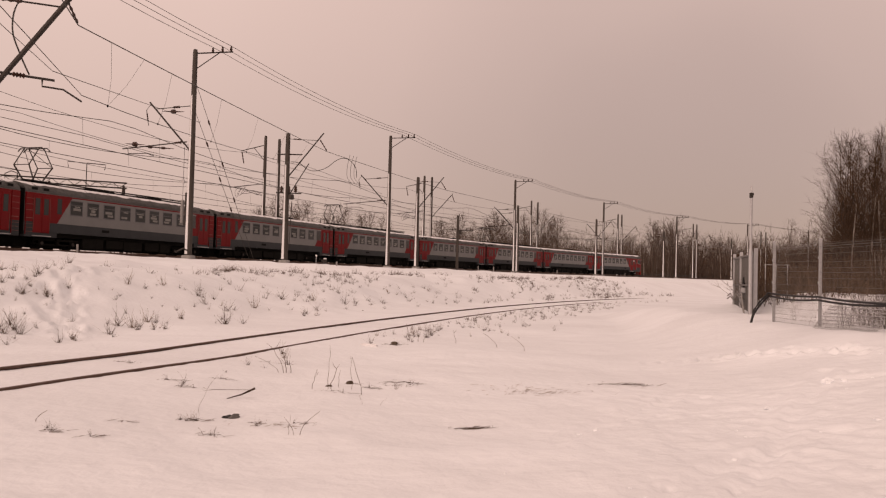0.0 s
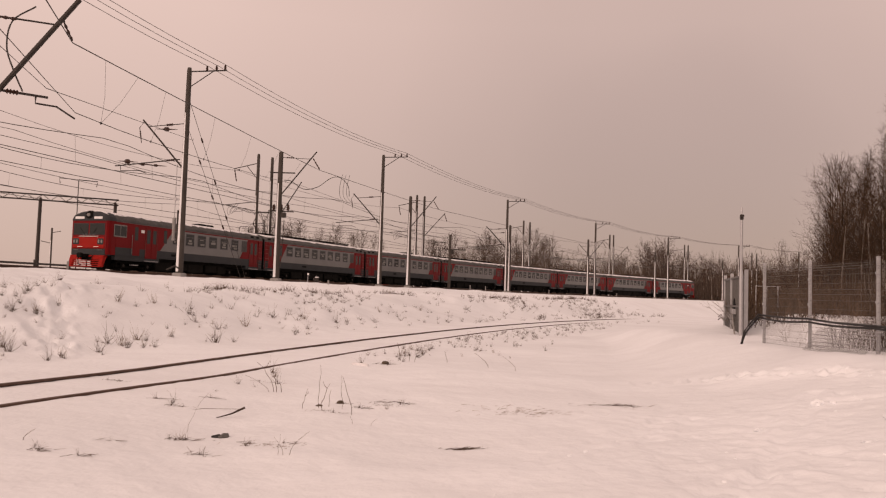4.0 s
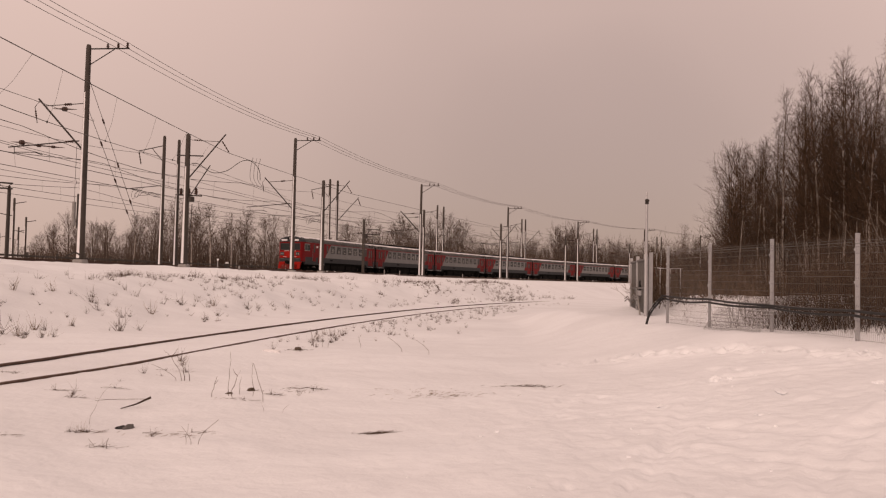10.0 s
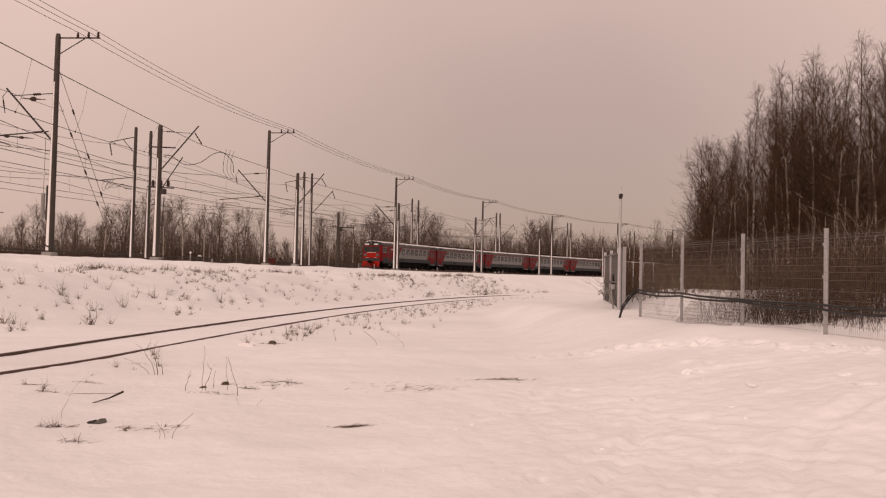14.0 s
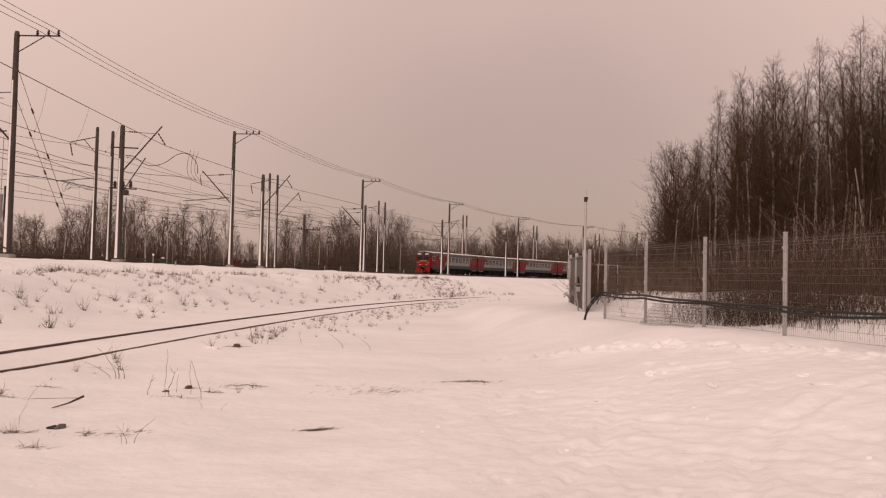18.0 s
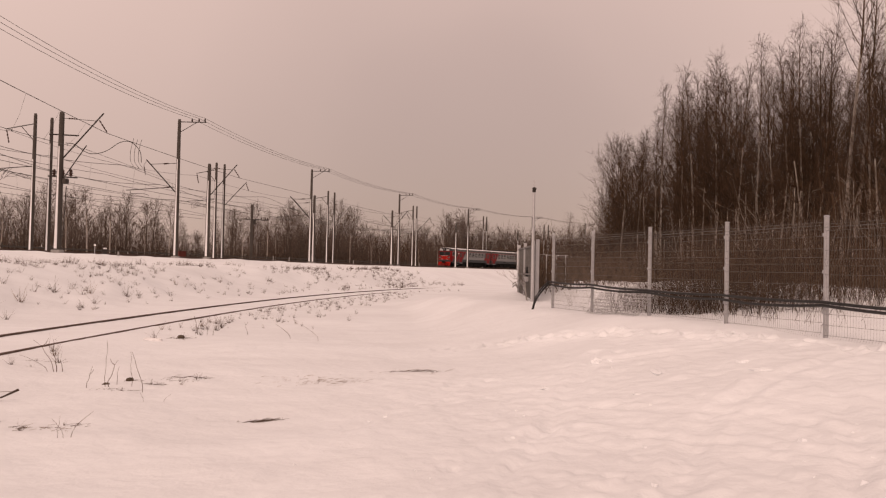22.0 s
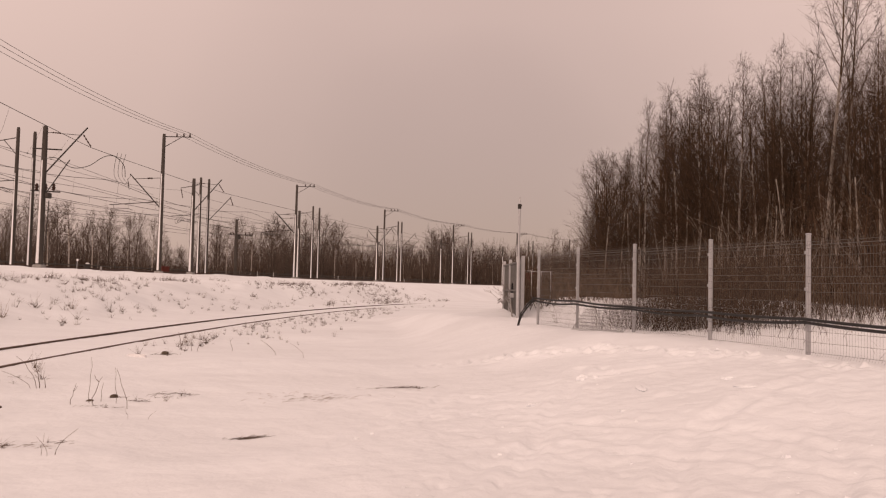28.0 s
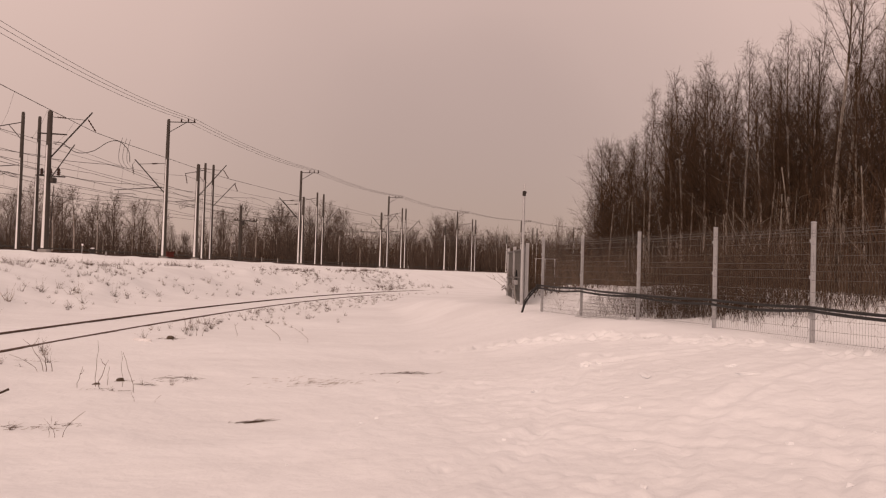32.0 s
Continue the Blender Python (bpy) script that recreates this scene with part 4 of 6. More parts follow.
def build_car(motor=False, cab=False):
    car = empty("train_car", Matrix(), "grey and red electric train car with snow on its roof", "train car", "cars of the train")
    x0, x1 = -CAR_L / 2, CAR_L / 2
    if cab:
        x0 += 0.45
    sec = car_outline()
    g = Geo().loft([[(x, y, z) for y, z in ((HW, 1.2), (HW, 3.36), (-HW, 3.36), (-HW, 1.2))] for x in (x0, x1)])
    part("body", g, T_GREY, car)
    roof = [(HW, 3.36)] + [(y, z) for y, z in sec if z > 3.36] + [(-HW, 3.36)]
    part("roof", Geo().loft([[(x, y, z) for y, z in roof] for x in (x0, x1)]), T_ROOF, car, "dark grey curved roof")
    # patchy snow along the roof in uneven tongues
    for sg in (-1, 1):
        g = Geo()
        rings = []
        n = 60
        for i in range(n + 1):
            x = x0 + 0.08 + (x1 - x0 - 0.16) * i / n
            e = 1.22 + 0.2 * noise.noise(Vector((x * 1.7, sg, 0.3))) + 0.2 * noise.noise(Vector((x * 5.1, sg, 1.3)))
            e = max(1.0, min(1.66, e + 0.12))
            ze = float(np.interp(e, (0.75, 1.2, 1.5, 1.68), (4.16, 4.03, 3.86, 3.62)))
            rings.append([(x, sg * 0.02, 4.27), (x, sg * 0.5, 4.25), (x, sg * 0.85, 4.19), (x, sg * min(e - 0.03, 1.18), 4.08), (x, sg * e, ze + 0.02), (x, sg * e, ze - 0.03), (x, sg * 0.02, 4.1)])
        part("roof_snow", g.loft(rings), SNOW_OLD, car, "thin crusted snow on the roof")
        for k in range(9):
            xx = x0 + 1.0 + k * (x1 - x0 - 2.0) / 8
            part("roof_rib", Geo().tube([(xx, sg * 1.70, 3.5), (xx, sg * 1.52, 3.87), (xx, sg * 1.2, 4.06)], 0.02, 4), T_ROOF, car)
        part("gutter", slab(x0, x1, 3.36, 3.41, sg, 0.03), T_ROOF, car)
        part("lower_band", slab(x0, x1, 1.18, 1.94, sg, 0.006), T_DARK, car, "dark grey lower band")
        part("roof_stripe", slab(x0, x1, 3.24, 3.33, sg, 0.006), T_RED, car, "thin red stripe")
        r = -CAR_L / 2 - 0.25
        if cab:
            part("end_panel", side_prism([(x0, 1.94), (r + 5.5, 1.94), (r + 7.0, 3.24), (x0, 3.24)], sg, 0.01), T_RED, car, "red end panel")
            ends, small = [(-5.6, x0, -4.6), (8.35, 7.2, x1)], [-7.25, -4.0]
            wins = [-2.55, -0.95, 0.6, 2.15, 3.75, 5.35]
            boarded = 6.85
        else:
            part("end_panel", side_prism([(x0, 1.94), (r + 2.85, 1.94), (r + 4.05, 3.24), (x0, 3.24)], sg, 0.01), T_RED, car, "red end panel")
            ends, small = [(r + 1.55, x0, r + 2.85), (8.35, 7.2, x1)], [r + 3.0]
            wins = [r + q for q in (4.45, 5.95, 7.5, 9.1, 10.7, 12.25, 13.8, 15.45)]
            boarded = r + 16.95
        part("end_panel", side_prism([(x1, 1.94), (x1, 3.24), (x1 - 2.4, 3.24), (x1 - 3.6, 1.94)], sg, 0.01), T_RED, car, "red end panel")
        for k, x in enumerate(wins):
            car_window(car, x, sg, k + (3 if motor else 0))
        part("boarded_window", slab(boarded - 0.42, boarded + 0.42, 2.28, 3.1, sg, 0.013, 0.006), T_ROOF, car, "blanked grey window")
        for x in small:
            part("small_window", slab(x - 0.19, x + 0.19, 2.28, 3.1, sg, 0.016, 0.006), T_GLASS, car, "narrow window beside the door")
        for x, a, c in ends:
            part("end_skirt", slab(a, c, 0.86, 1.2, sg, 0.006, inn=0.3), T_DARK, car, "dark skirt below the door")
            car_door(car, x, sg)
        for x in ([x1 - 0.36] + ([x0 + 0.34] if not cab else [])):
            lad = part("ladder", slab(x - 0.3, x - 0.27, 1.0, 3.3, sg, 0.05), T_RED, car)
            for k in range(7):
                part("rung", slab(x - 0.28, x + 0.28, 1.15 + 0.3 * k, 1.175 + 0.3 * k, sg, 0.05, inn=-0.02), T_RUNG, lad, "dull pink rung")
        for x in ([x1 - 0.75, x1 - 1.65] + ([x0 + 0.75, x0 + 1.65] if not cab else [])):
            v = part("roof_vent", Geo().box(x - 0.3, x + 0.3, min(sg * 1.40, sg * 1.70), max(sg * 1.40, sg * 1.70), 3.52, 3.80, 0.03), T_ROOF, car, "roof vent")
            part("grille", Geo().box(x - 0.22, x + 0.22, min(sg * 1.6, sg * 1.715), max(sg * 1.6, sg * 1.715), 3.56, 3.75, 0.0), T_UNDER, v)
        part("battery_door", slab(-3.2, -2.5, 1.5, 1.72, sg, 0.014, 0.004), T_UNDER, car, "small dark hatch")
    part("underframe", Geo().box(x0 + 0.2, x1 - 0.2, -1.3, 1.3, 0.92, 1.22), T_UNDER, car)
    # added dark mass; keeps bright snow from showing through the shade below the floor
    part("centre_sill", Geo().box(x0 + 0.3, x1 - 0.3, -0.62, 0.62, 0.22, 0.93), T_UNDER, car, "dark block added to fill the shaded space under the floor")
    for k, x in enumerate((-3.6, -1.5, 0.4, 2.5, 4.0)):
        wdt = (1.0, 0.85, 1.0, 0.8, 0.6)[k]
        part("equipment_box", Geo().box(x - wdt, x + wdt, -1.42, 1.42, 0.26 + 0.07 * (k % 2), 0.98, 0.05), T_UNDER, car, "sooty equipment box")
    for bx in (-6.65, 6.65):
        bog = part("bogie", Geo().box(bx - 1.9, bx + 1.9, -1.2, 1.2, 0.42, 0.72, 0.06), T_UNDER, car)
        for sg in (-1, 1):
            part("side_frame", Geo().prism([(bx - 1.9, 0.55), (bx - 0.8, 0.38), (bx + 0.8, 0.38), (bx + 1.9, 0.55), (bx + 1.9, 0.8), (bx - 1.9, 0.8)], min(sg * 1.05, sg * 1.2), max(sg * 1.05, sg * 1.2)), T_UNDER, bog)
            part("spring", Geo().lathe([(0.12, 0.4), (0.15, 0.5), (0.12, 0.6), (0.15, 0.7), (0.12, 0.8)], 10, (bx, sg * 1.25, 0)), T_UNDER, bog)
        for wx in (-1.3, 1.3):
            for sg in (-1, 1):
                prof = [(0.02, -0.07), (0.47, -0.07), (0.47, 0.05), (0.5, 0.07), (0.02, 0.07)]
                g = Geo().loft([[(bx + wx + r * math.cos(2 * math.pi * k / 16), sg * 0.78 - sg * q, 0.5 + r * math.sin(2 * math.pi * k / 16)) for k in range(16)] for r, q in prof])
                part("wheel", g, T_UNDER, bog)
                part("axle_box", Geo().box(bx + wx - 0.2, bx + wx + 0.2, min(sg * 0.95, sg * 1.3), max(sg * 0.95, sg * 1.3), 0.32, 0.68, 0.04), T_UNDER, bog)
                part("axle_cap", Geo().tube([(bx + wx, sg * 1.29, 0.5), (bx + wx, sg * 1.34, 0.5)], 0.11, 10), STEEL_DARK, bog)
    for xe in ([x1] if cab else [x1, x0]):
        sgn = 1 if xe == x1 else -1
        # near-black end plate: grime plus the shade of the gap, both in its colour
        part("end_wall", Geo().box(min(xe, xe + sgn * 0.03), max(xe, xe + sgn * 0.03), -HW + 0.03, HW - 0.03, 1.0, 3.6, 0.01), T_UNDER, car, "dirty end wall blackened for the shade between cars")
        gw = part("gangway", Geo().box(min(xe, xe + sgn * 0.24), max(xe, xe + sgn * 0.24), -0.95, 0.95, 1.1, 3.75, 0.05), T_RUBBER, car, "black gangway bellows")
        for k in range(2):
            xx = xe + sgn * (0.06 + 0.1 * k)
            part("fold", Geo().box(xx - 0.02, xx + 0.02, -1.02, 1.02, 1.05, 3.82, 0.015), T_RUBBER, gw)
    if cab:
        build_cab(car, x0)
    if motor:
        build_roof_gear(car, x0, x1)
    else:
        for x in (2.0, 3.1):
            part("roof_box", Geo().box(x, x + 0.8, -0.5, 0.5, 4.15, 4.42, 0.05), T_UNDER, car, "dark roof box")
        part("roof_hoop", Geo().tube([(x1 - 0.5, -0.5, 4.15), (x1 - 0.5, -0.5, 4.75), (x1 - 0.5, -0.4, 4.85), (x1 - 0.5, 0.4, 4.85), (x1 - 0.5, 0.5, 4.75), (x1 - 0.5, 0.5, 4.15)], 0.03), STEEL_DARK, car, "roof guard hoop")
    return car


def build_cab(car, x0):
    """Red driver's end with rounded corners, two windscreens, lamps and a snow guard."""
    def ring(x, w, zlo, zhi, top):
        return [(x, w, zlo), (x, w, zhi), (x, w * 0.95, zhi + (top - zhi) * 0.35), (x, w * 0.84, zhi + (top - zhi) * 0.66), (x, w * 0.45, top), (x, -w * 0.45, top), (x, -w * 0.84, zhi + (top - zhi) * 0.66), (x, -w * 0.95, zhi + (top - zhi) * 0.35), (x, -w, zhi), (x, -w, zlo)]
    xf = x0 - 0.75
    g = Geo().loft([ring(x0, HW, 1.2, 3.36, 4.2), ring(x0 - 0.4, HW - 0.02, 1.2, 3.36, 4.18), ring(x0 - 0.62, HW - 0.09, 1.2, 3.34, 4.12), ring(x0 - 0.72, HW - 0.2, 1.2, 3.3, 4.02), ring(xf, HW - 0.34, 1.22, 3.26, 3.95)])
    cab = part("cab", g, T_RED, car, "red cab front with rounded corners")
    g = Geo().loft([ring(x0 + 0.01, HW + 0.015, 3.36, 3.40, 4.23), ring(x0 - 0.4, HW - 0.005, 3.36, 3.40, 4.21), ring(x0 - 0.65, HW - 0.08, 3.36, 3.40, 4.14), ring(xf - 0.05, HW - 0.26, 3.34, 3.37, 4.0)])
    part("cab_roof", g, T_DARK, cab, "dark grey cab roof edge")
    part("cab_snow", Geo().loft([[(x, -1.45, 3.9), (x, -0.9, 4.2), (x, -0.5, 4.27), (x, 0.5, 4.27), (x, 0.9, 4.2), (x, 1.45, 3.9)] for x in (x0 + 0.1, x0 - 0.55)]), SNOW_OLD, cab, "snow on the cab roof")
    for sg in (-1, 1):
        fr = part("windscreen_frame", Geo().box(xf - 0.025, xf + 0.06, min(sg * 0.05, sg * 1.42), max(sg * 0.05, sg * 1.42), 2.44, 3.14, 0.02), T_DARK, cab)
        part("windscreen", Geo().box(xf - 0.035, xf + 0.02, min(sg * 0.12, sg * 1.35), max(sg * 0.12, sg * 1.35), 2.5, 3.08, 0.008), T_GLASS, fr, "dark windscreen")
        part("wiper", Geo().tube([(xf - 0.05, sg * 0.35, 2.46), (xf - 0.05, sg * 0.75, 2.85)], 0.012, 4), T_UNDER, fr)
        part("visor_panel", Geo().box(xf - 0.08, xf + 0.05, min(sg * 0.42, sg * 1.2), max(sg * 0.45, sg * 1.25), 3.48, 3.70, 0.02), SNOW_OLD, cab, "snowed upper panel")
        lamp = part("lamp_cluster", Geo().box(xf - 0.07, xf + 0.02, min(sg * 0.82, sg * 1.38), max(sg * 0.82, sg * 1.38), 2.0, 2.25, 0.03), T_DARK, cab, "lamp cluster")
        for q in (0.97, 1.23):
            part("lens", Geo().tube([(xf - 0.09, sg * q, 2.125), (xf - 0.05, sg * q, 2.125)], 0.07, 12), T_DULL, lamp)
        part("white_bar", Geo().box(xf - 0.06, xf, min(sg * 0.5, sg * 0.95), max(sg * 0.5, sg * 0.95), 1.86, 1.91), T_WHITE, cab, "white marking bar")
        part("number_bar", Geo().box(xf - 0.055, xf, min(sg * 0.85, sg * 1.3), max(sg * 0.85, sg * 1.3), 1.55, 1.66), T_ROOF, cab, "grey marking bar")
        part("cab_window", slab(-9.58, -8.28, 2.38, 3.12, sg, 0.03, 0.02), T_DULL, cab, "pale framed cab side window")
        for q in (-9.24, -8.62):
            part("cab_pane", slab(q - 0.28, q + 0.28, 2.45, 3.05, sg, 0.04), T_GLASS, cab)
        part("cab_door", slab(-7.6, -6.85, 1.3, 3.2, sg, 0.014, 0.006), T_RED, cab, "narrow red cab door")
        part("handrail", Geo().tube([(-7.72, sg * (HW + 0.06), 1.4), (-7.72, sg * (HW + 0.06), 2.6)], 0.018, 5), T_DULL, cab)
        part("sign_plate", slab(-6.75, -6.4, 2.78, 2.96, sg, 0.02), T_WHITE, cab, "small white plate")
        part("cab_steps", Geo().box(-7.6, -6.9, min(sg * 1.5, sg * (HW + 0.02)), max(sg * 1.5, sg * (HW + 0.02)), 0.55, 0.6), GALV, cab)
    part("signal_band", Geo().box(xf - 0.04, xf + 0.04, -1.42, 1.42, 1.76, 2.32, 0.03), T_ORANGE, cab, "bright red front band")
    part("band_line", Geo().box(xf - 0.05, xf + 0.03, -0.85, 0.85, 2.34, 2.37), T_WHITE, cab, "white line")
    for q, w in ((-0.42, 0.16), (-0.1, 0.14), (0.2, 0.12), (0.45, 0.1)):
        part("emblem_bar", Geo().box(xf - 0.03, xf + 0.02, q - w * 0.7, q + w * 0.7, 2.40, 2.50), T_ROOF, cab, "grey emblem bar")
    part("buffer_beam", Geo().box(xf - 0.03, x0 + 0.4, -1.5, 1.5, 1.14, 1.70, 0.03), T_DARK, cab, "dark buffer beam")
    part("headlamp", Geo().tube([(xf - 0.12, 0, 3.84), (xf - 0.02, 0, 3.84), (xf + 0.1, 0, 3.86), (xf + 0.8, 0, 3.95)], [0.28, 0.38, 0.38, 0.3], 18), T_UNDER, cab, "round roof headlamp housing")
    part("headlamp_lens", Geo().tube([(xf - 0.16, 0, 3.84), (xf - 0.1, 0, 3.84)], 0.15, 16), T_DULL, cab, "headlamp glass")
    guard = part("snow_guard", Geo().box(xf - 0.1, xf + 0.3, -1.5, 1.5, 1.0, 1.14, 0.02), T_ORANGE, cab, "red snow guard")
    for sg in (-1, 1):
        part("guard_wing", Geo().prism([(xf - 0.32, 0.3), (xf - 0.1, 1.05), (xf + 0.2, 1.05), (xf - 0.1, 0.3)], min(sg * 1.2, sg * 1.5), max(sg * 1.2, sg * 1.5)), T_ORANGE, guard)
        part("guard_plate", Geo().box(xf - 0.16, xf - 0.02, min(sg * 0.5, sg * 1.45), max(sg * 0.5, sg * 1.45), 0.82, 1.05, 0.02), T_ORANGE, guard)
    for k in range(4):
        z, x = 0.30 + 0.14 * k, xf - 0.34 + 0.05 * k
        part("slat", Geo().box(x, x + 0.05, -1.45, 1.45, z, z + 0.075), T_ORANGE, guard)
    cp = part("coupler", Geo().box(xf - 0.7, xf + 0.2, -0.16, 0.16, 0.95, 1.22, 0.05), T_UNDER, cab, "dark automatic coupler")
    part("coupler_head", Geo().box(xf - 0.9, xf - 0.65, -0.22, 0.2, 0.92, 1.3, 0.06), T_UNDER, cp)
    for q in (-0.55, 0.5):
        part("hose", Geo().tube([(xf - 0.1, q, 1.1), (xf - 0.45, q * 0.9, 0.9), (xf - 0.5, q * 0.7, 0.5), (xf - 0.35, q * 0.5, 0.4)], 0.035, 6), T_RUBBER, cab, "brake hose")


def build_roof_gear(car, x0, x1):
    """Pantograph over one end, insulated bus bars and gear boxes along the roof."""
    px = x0 + 2.2
    pan = part("pantograph", Geo().box(px - 0.9, px + 0.9, -0.6, 0.6, 4.35, 4.42, 0.01), T_UNDER, car, "raised diamond pantograph")
    for sx in (-0.75, 0.75):
        for sy in (-0.5, 0.5):
            part("insulator", Geo().lathe([(0.06, 0), (0.09, 0.05), (0.05, 0.1), (0.09, 0.15), (0.05, 0.2)], 8, (px + sx, sy, 4.18)), PORCELAIN, pan)
    for sy in (-0.62, 0.62):
        for sg in (-1, 1):
            part("lower_arm", Geo().tube([(px + sg * 0.38, sy * 0.7, 4.45), (px + sg * 0.95, sy * 1.0, 5.36)], 0.05), STEEL_DARK, pan)
            part("upper_arm", Geo().tube([(px + sg * 0.95, sy * 1.0, 5.36), (px + sg * 0.2, sy, 6.5)], 0.034), STEEL_DARK, pan)
    for sg in (-1, 1):
        part("cross_tube", Geo().tube([(px + sg * 0.95, -0.66, 5.36), (px + sg * 0.95, 0.66, 5.36)], 0.03), STEEL_DARK, pan)
        part("brace", Geo().tube([(px + sg * 0.95, -0.6, 5.36), (px + sg * 0.2, 0.6, 6.5)], 0.02), STEEL_DARK, pan)
        part("collector_strip", Geo().tube([(px + sg * 0.22, -1.1, 6.32), (px + sg * 0.22, -0.85, 6.54), (px + sg * 0.22, 0.85, 6.54), (px + sg * 0.22, 1.1, 6.32)], 0.04), STEEL_DARK, pan)
    for sy in (-0.5, 0.5):
        part("bus_bar", Geo().tube([(px + 1.4, sy, 4.42), (x1 - 1.5, sy, 4.46)], 0.045), T_UNDER, car, "dark roof bus bar")
    k = 0
    x = px + 2.2
    while x < x1 - 1.5:
        part("roof_box", Geo().box(x, x + 1.1, -0.62, 0.62, 4.16, 4.30 + 0.08 * (k % 3), 0.04), T_UNDER, car, "dark roof equipment box")
        x += 1.75
        k += 1
    part("roof_hoop", Geo().tube([(x0 + 0.5, -0.5, 4.15), (x0 + 0.5, -0.5, 4.7), (x0 + 0.5, 0.0, 4.85), (x0 + 0.5, 0.5, 4.7), (x0 + 0.5, 0.5, 4.15)], 0.03), STEEL_DARK, car)


def car_pose(s, back=False):
    """The pose of a car whose middle is s metres along the line."""
    a, b = on_line(s - 6.65, 0, RAIL_Z), on_line(s + 6.65, 0, RAIL_Z)
    d = b - a
    return pose(*((a + b) / 2), 0, 0, math.degrees(math.atan2(d.y, d.x)) + (180 if back else 0))


# the rear car's front coupling, metres along the line at these seconds
RUN_T = (0, 3, 6, 10, 14, 18, 22, 25, 28, 32)
RUN_S = (-26.18, -4.99, 17.82, 48.8, 79.26, 110.91, 142.37, 166.27, 190.3, 222.5)


def run(t):
    """Smooth way along the line at t seconds."""
    k = max(0, min(len(RUN_T) - 2, sum(1 for q in RUN_T if q <= t) - 1))
    t0, t1 = RUN_T[k], RUN_T[k + 1]
    v = [(RUN_S[min(i + 1, len(RUN_T) - 1)] - RUN_S[max(i - 1, 0)]) / (RUN_T[min(i + 1, len(RUN_T) - 1)] - RUN_T[max(i - 1, 0)]) for i in (k, k + 1)]
    h = t1 - t0
    u = (t - t0) / h
    return (2 * u ** 3 - 3 * u ** 2 + 1) * RUN_S[k] + (u ** 3 - 2 * u ** 2 + u) * h * v[0] + (3 * u ** 2 - 2 * u ** 3) * RUN_S[k + 1] + (u ** 3 - u ** 2) * h * v[1]


_tail = build_car(cab=True)
tagged(_tail, "red-ended electric train car with a driver's cab and tail lamps", "train car")
_plain = build_car()
_motor = build_car(motor=True)
tagged(_motor, "electric train motor car with a raised pantograph", "train car")


def tall_sides(car):
    """Set the heights of band, windows, eaves and roof to those of the tall-bodied type."""
    was = (0.0, 1.2, 1.94, 2.28, 3.1, 3.24, 3.36, 4.27, 8.0)
    now = (0.0, 1.2, 1.79, 2.40, 3.40, 3.52, 3.63, 4.38, 8.11)
    for ob in car.children_recursive:
        if ob.type == "MESH":
            for v in ob.data.vertices:
                v.co.z = float(np.interp(v.co.z, was, now))


for _car in (_tail, _plain, _motor):
    tall_sides(_car)
TRAIN = [_tail, _motor, _plain, copy_thing(_motor, Matrix()), copy_thing(_plain, Matrix()), copy_thing(_motor, Matrix()), copy_thing(_plain, Matrix()), copy_thing(_tail, Matrix())]


# ---- mesh fence ----
def fence_xy(k):
    y = float(np.interp(k, (-3, 0, 1, 2, 3, 4), (2.56, 10.06, 12.44, 15.02, 17.60, 19.88)))
    return 8.797 - 0.0287 * y, y


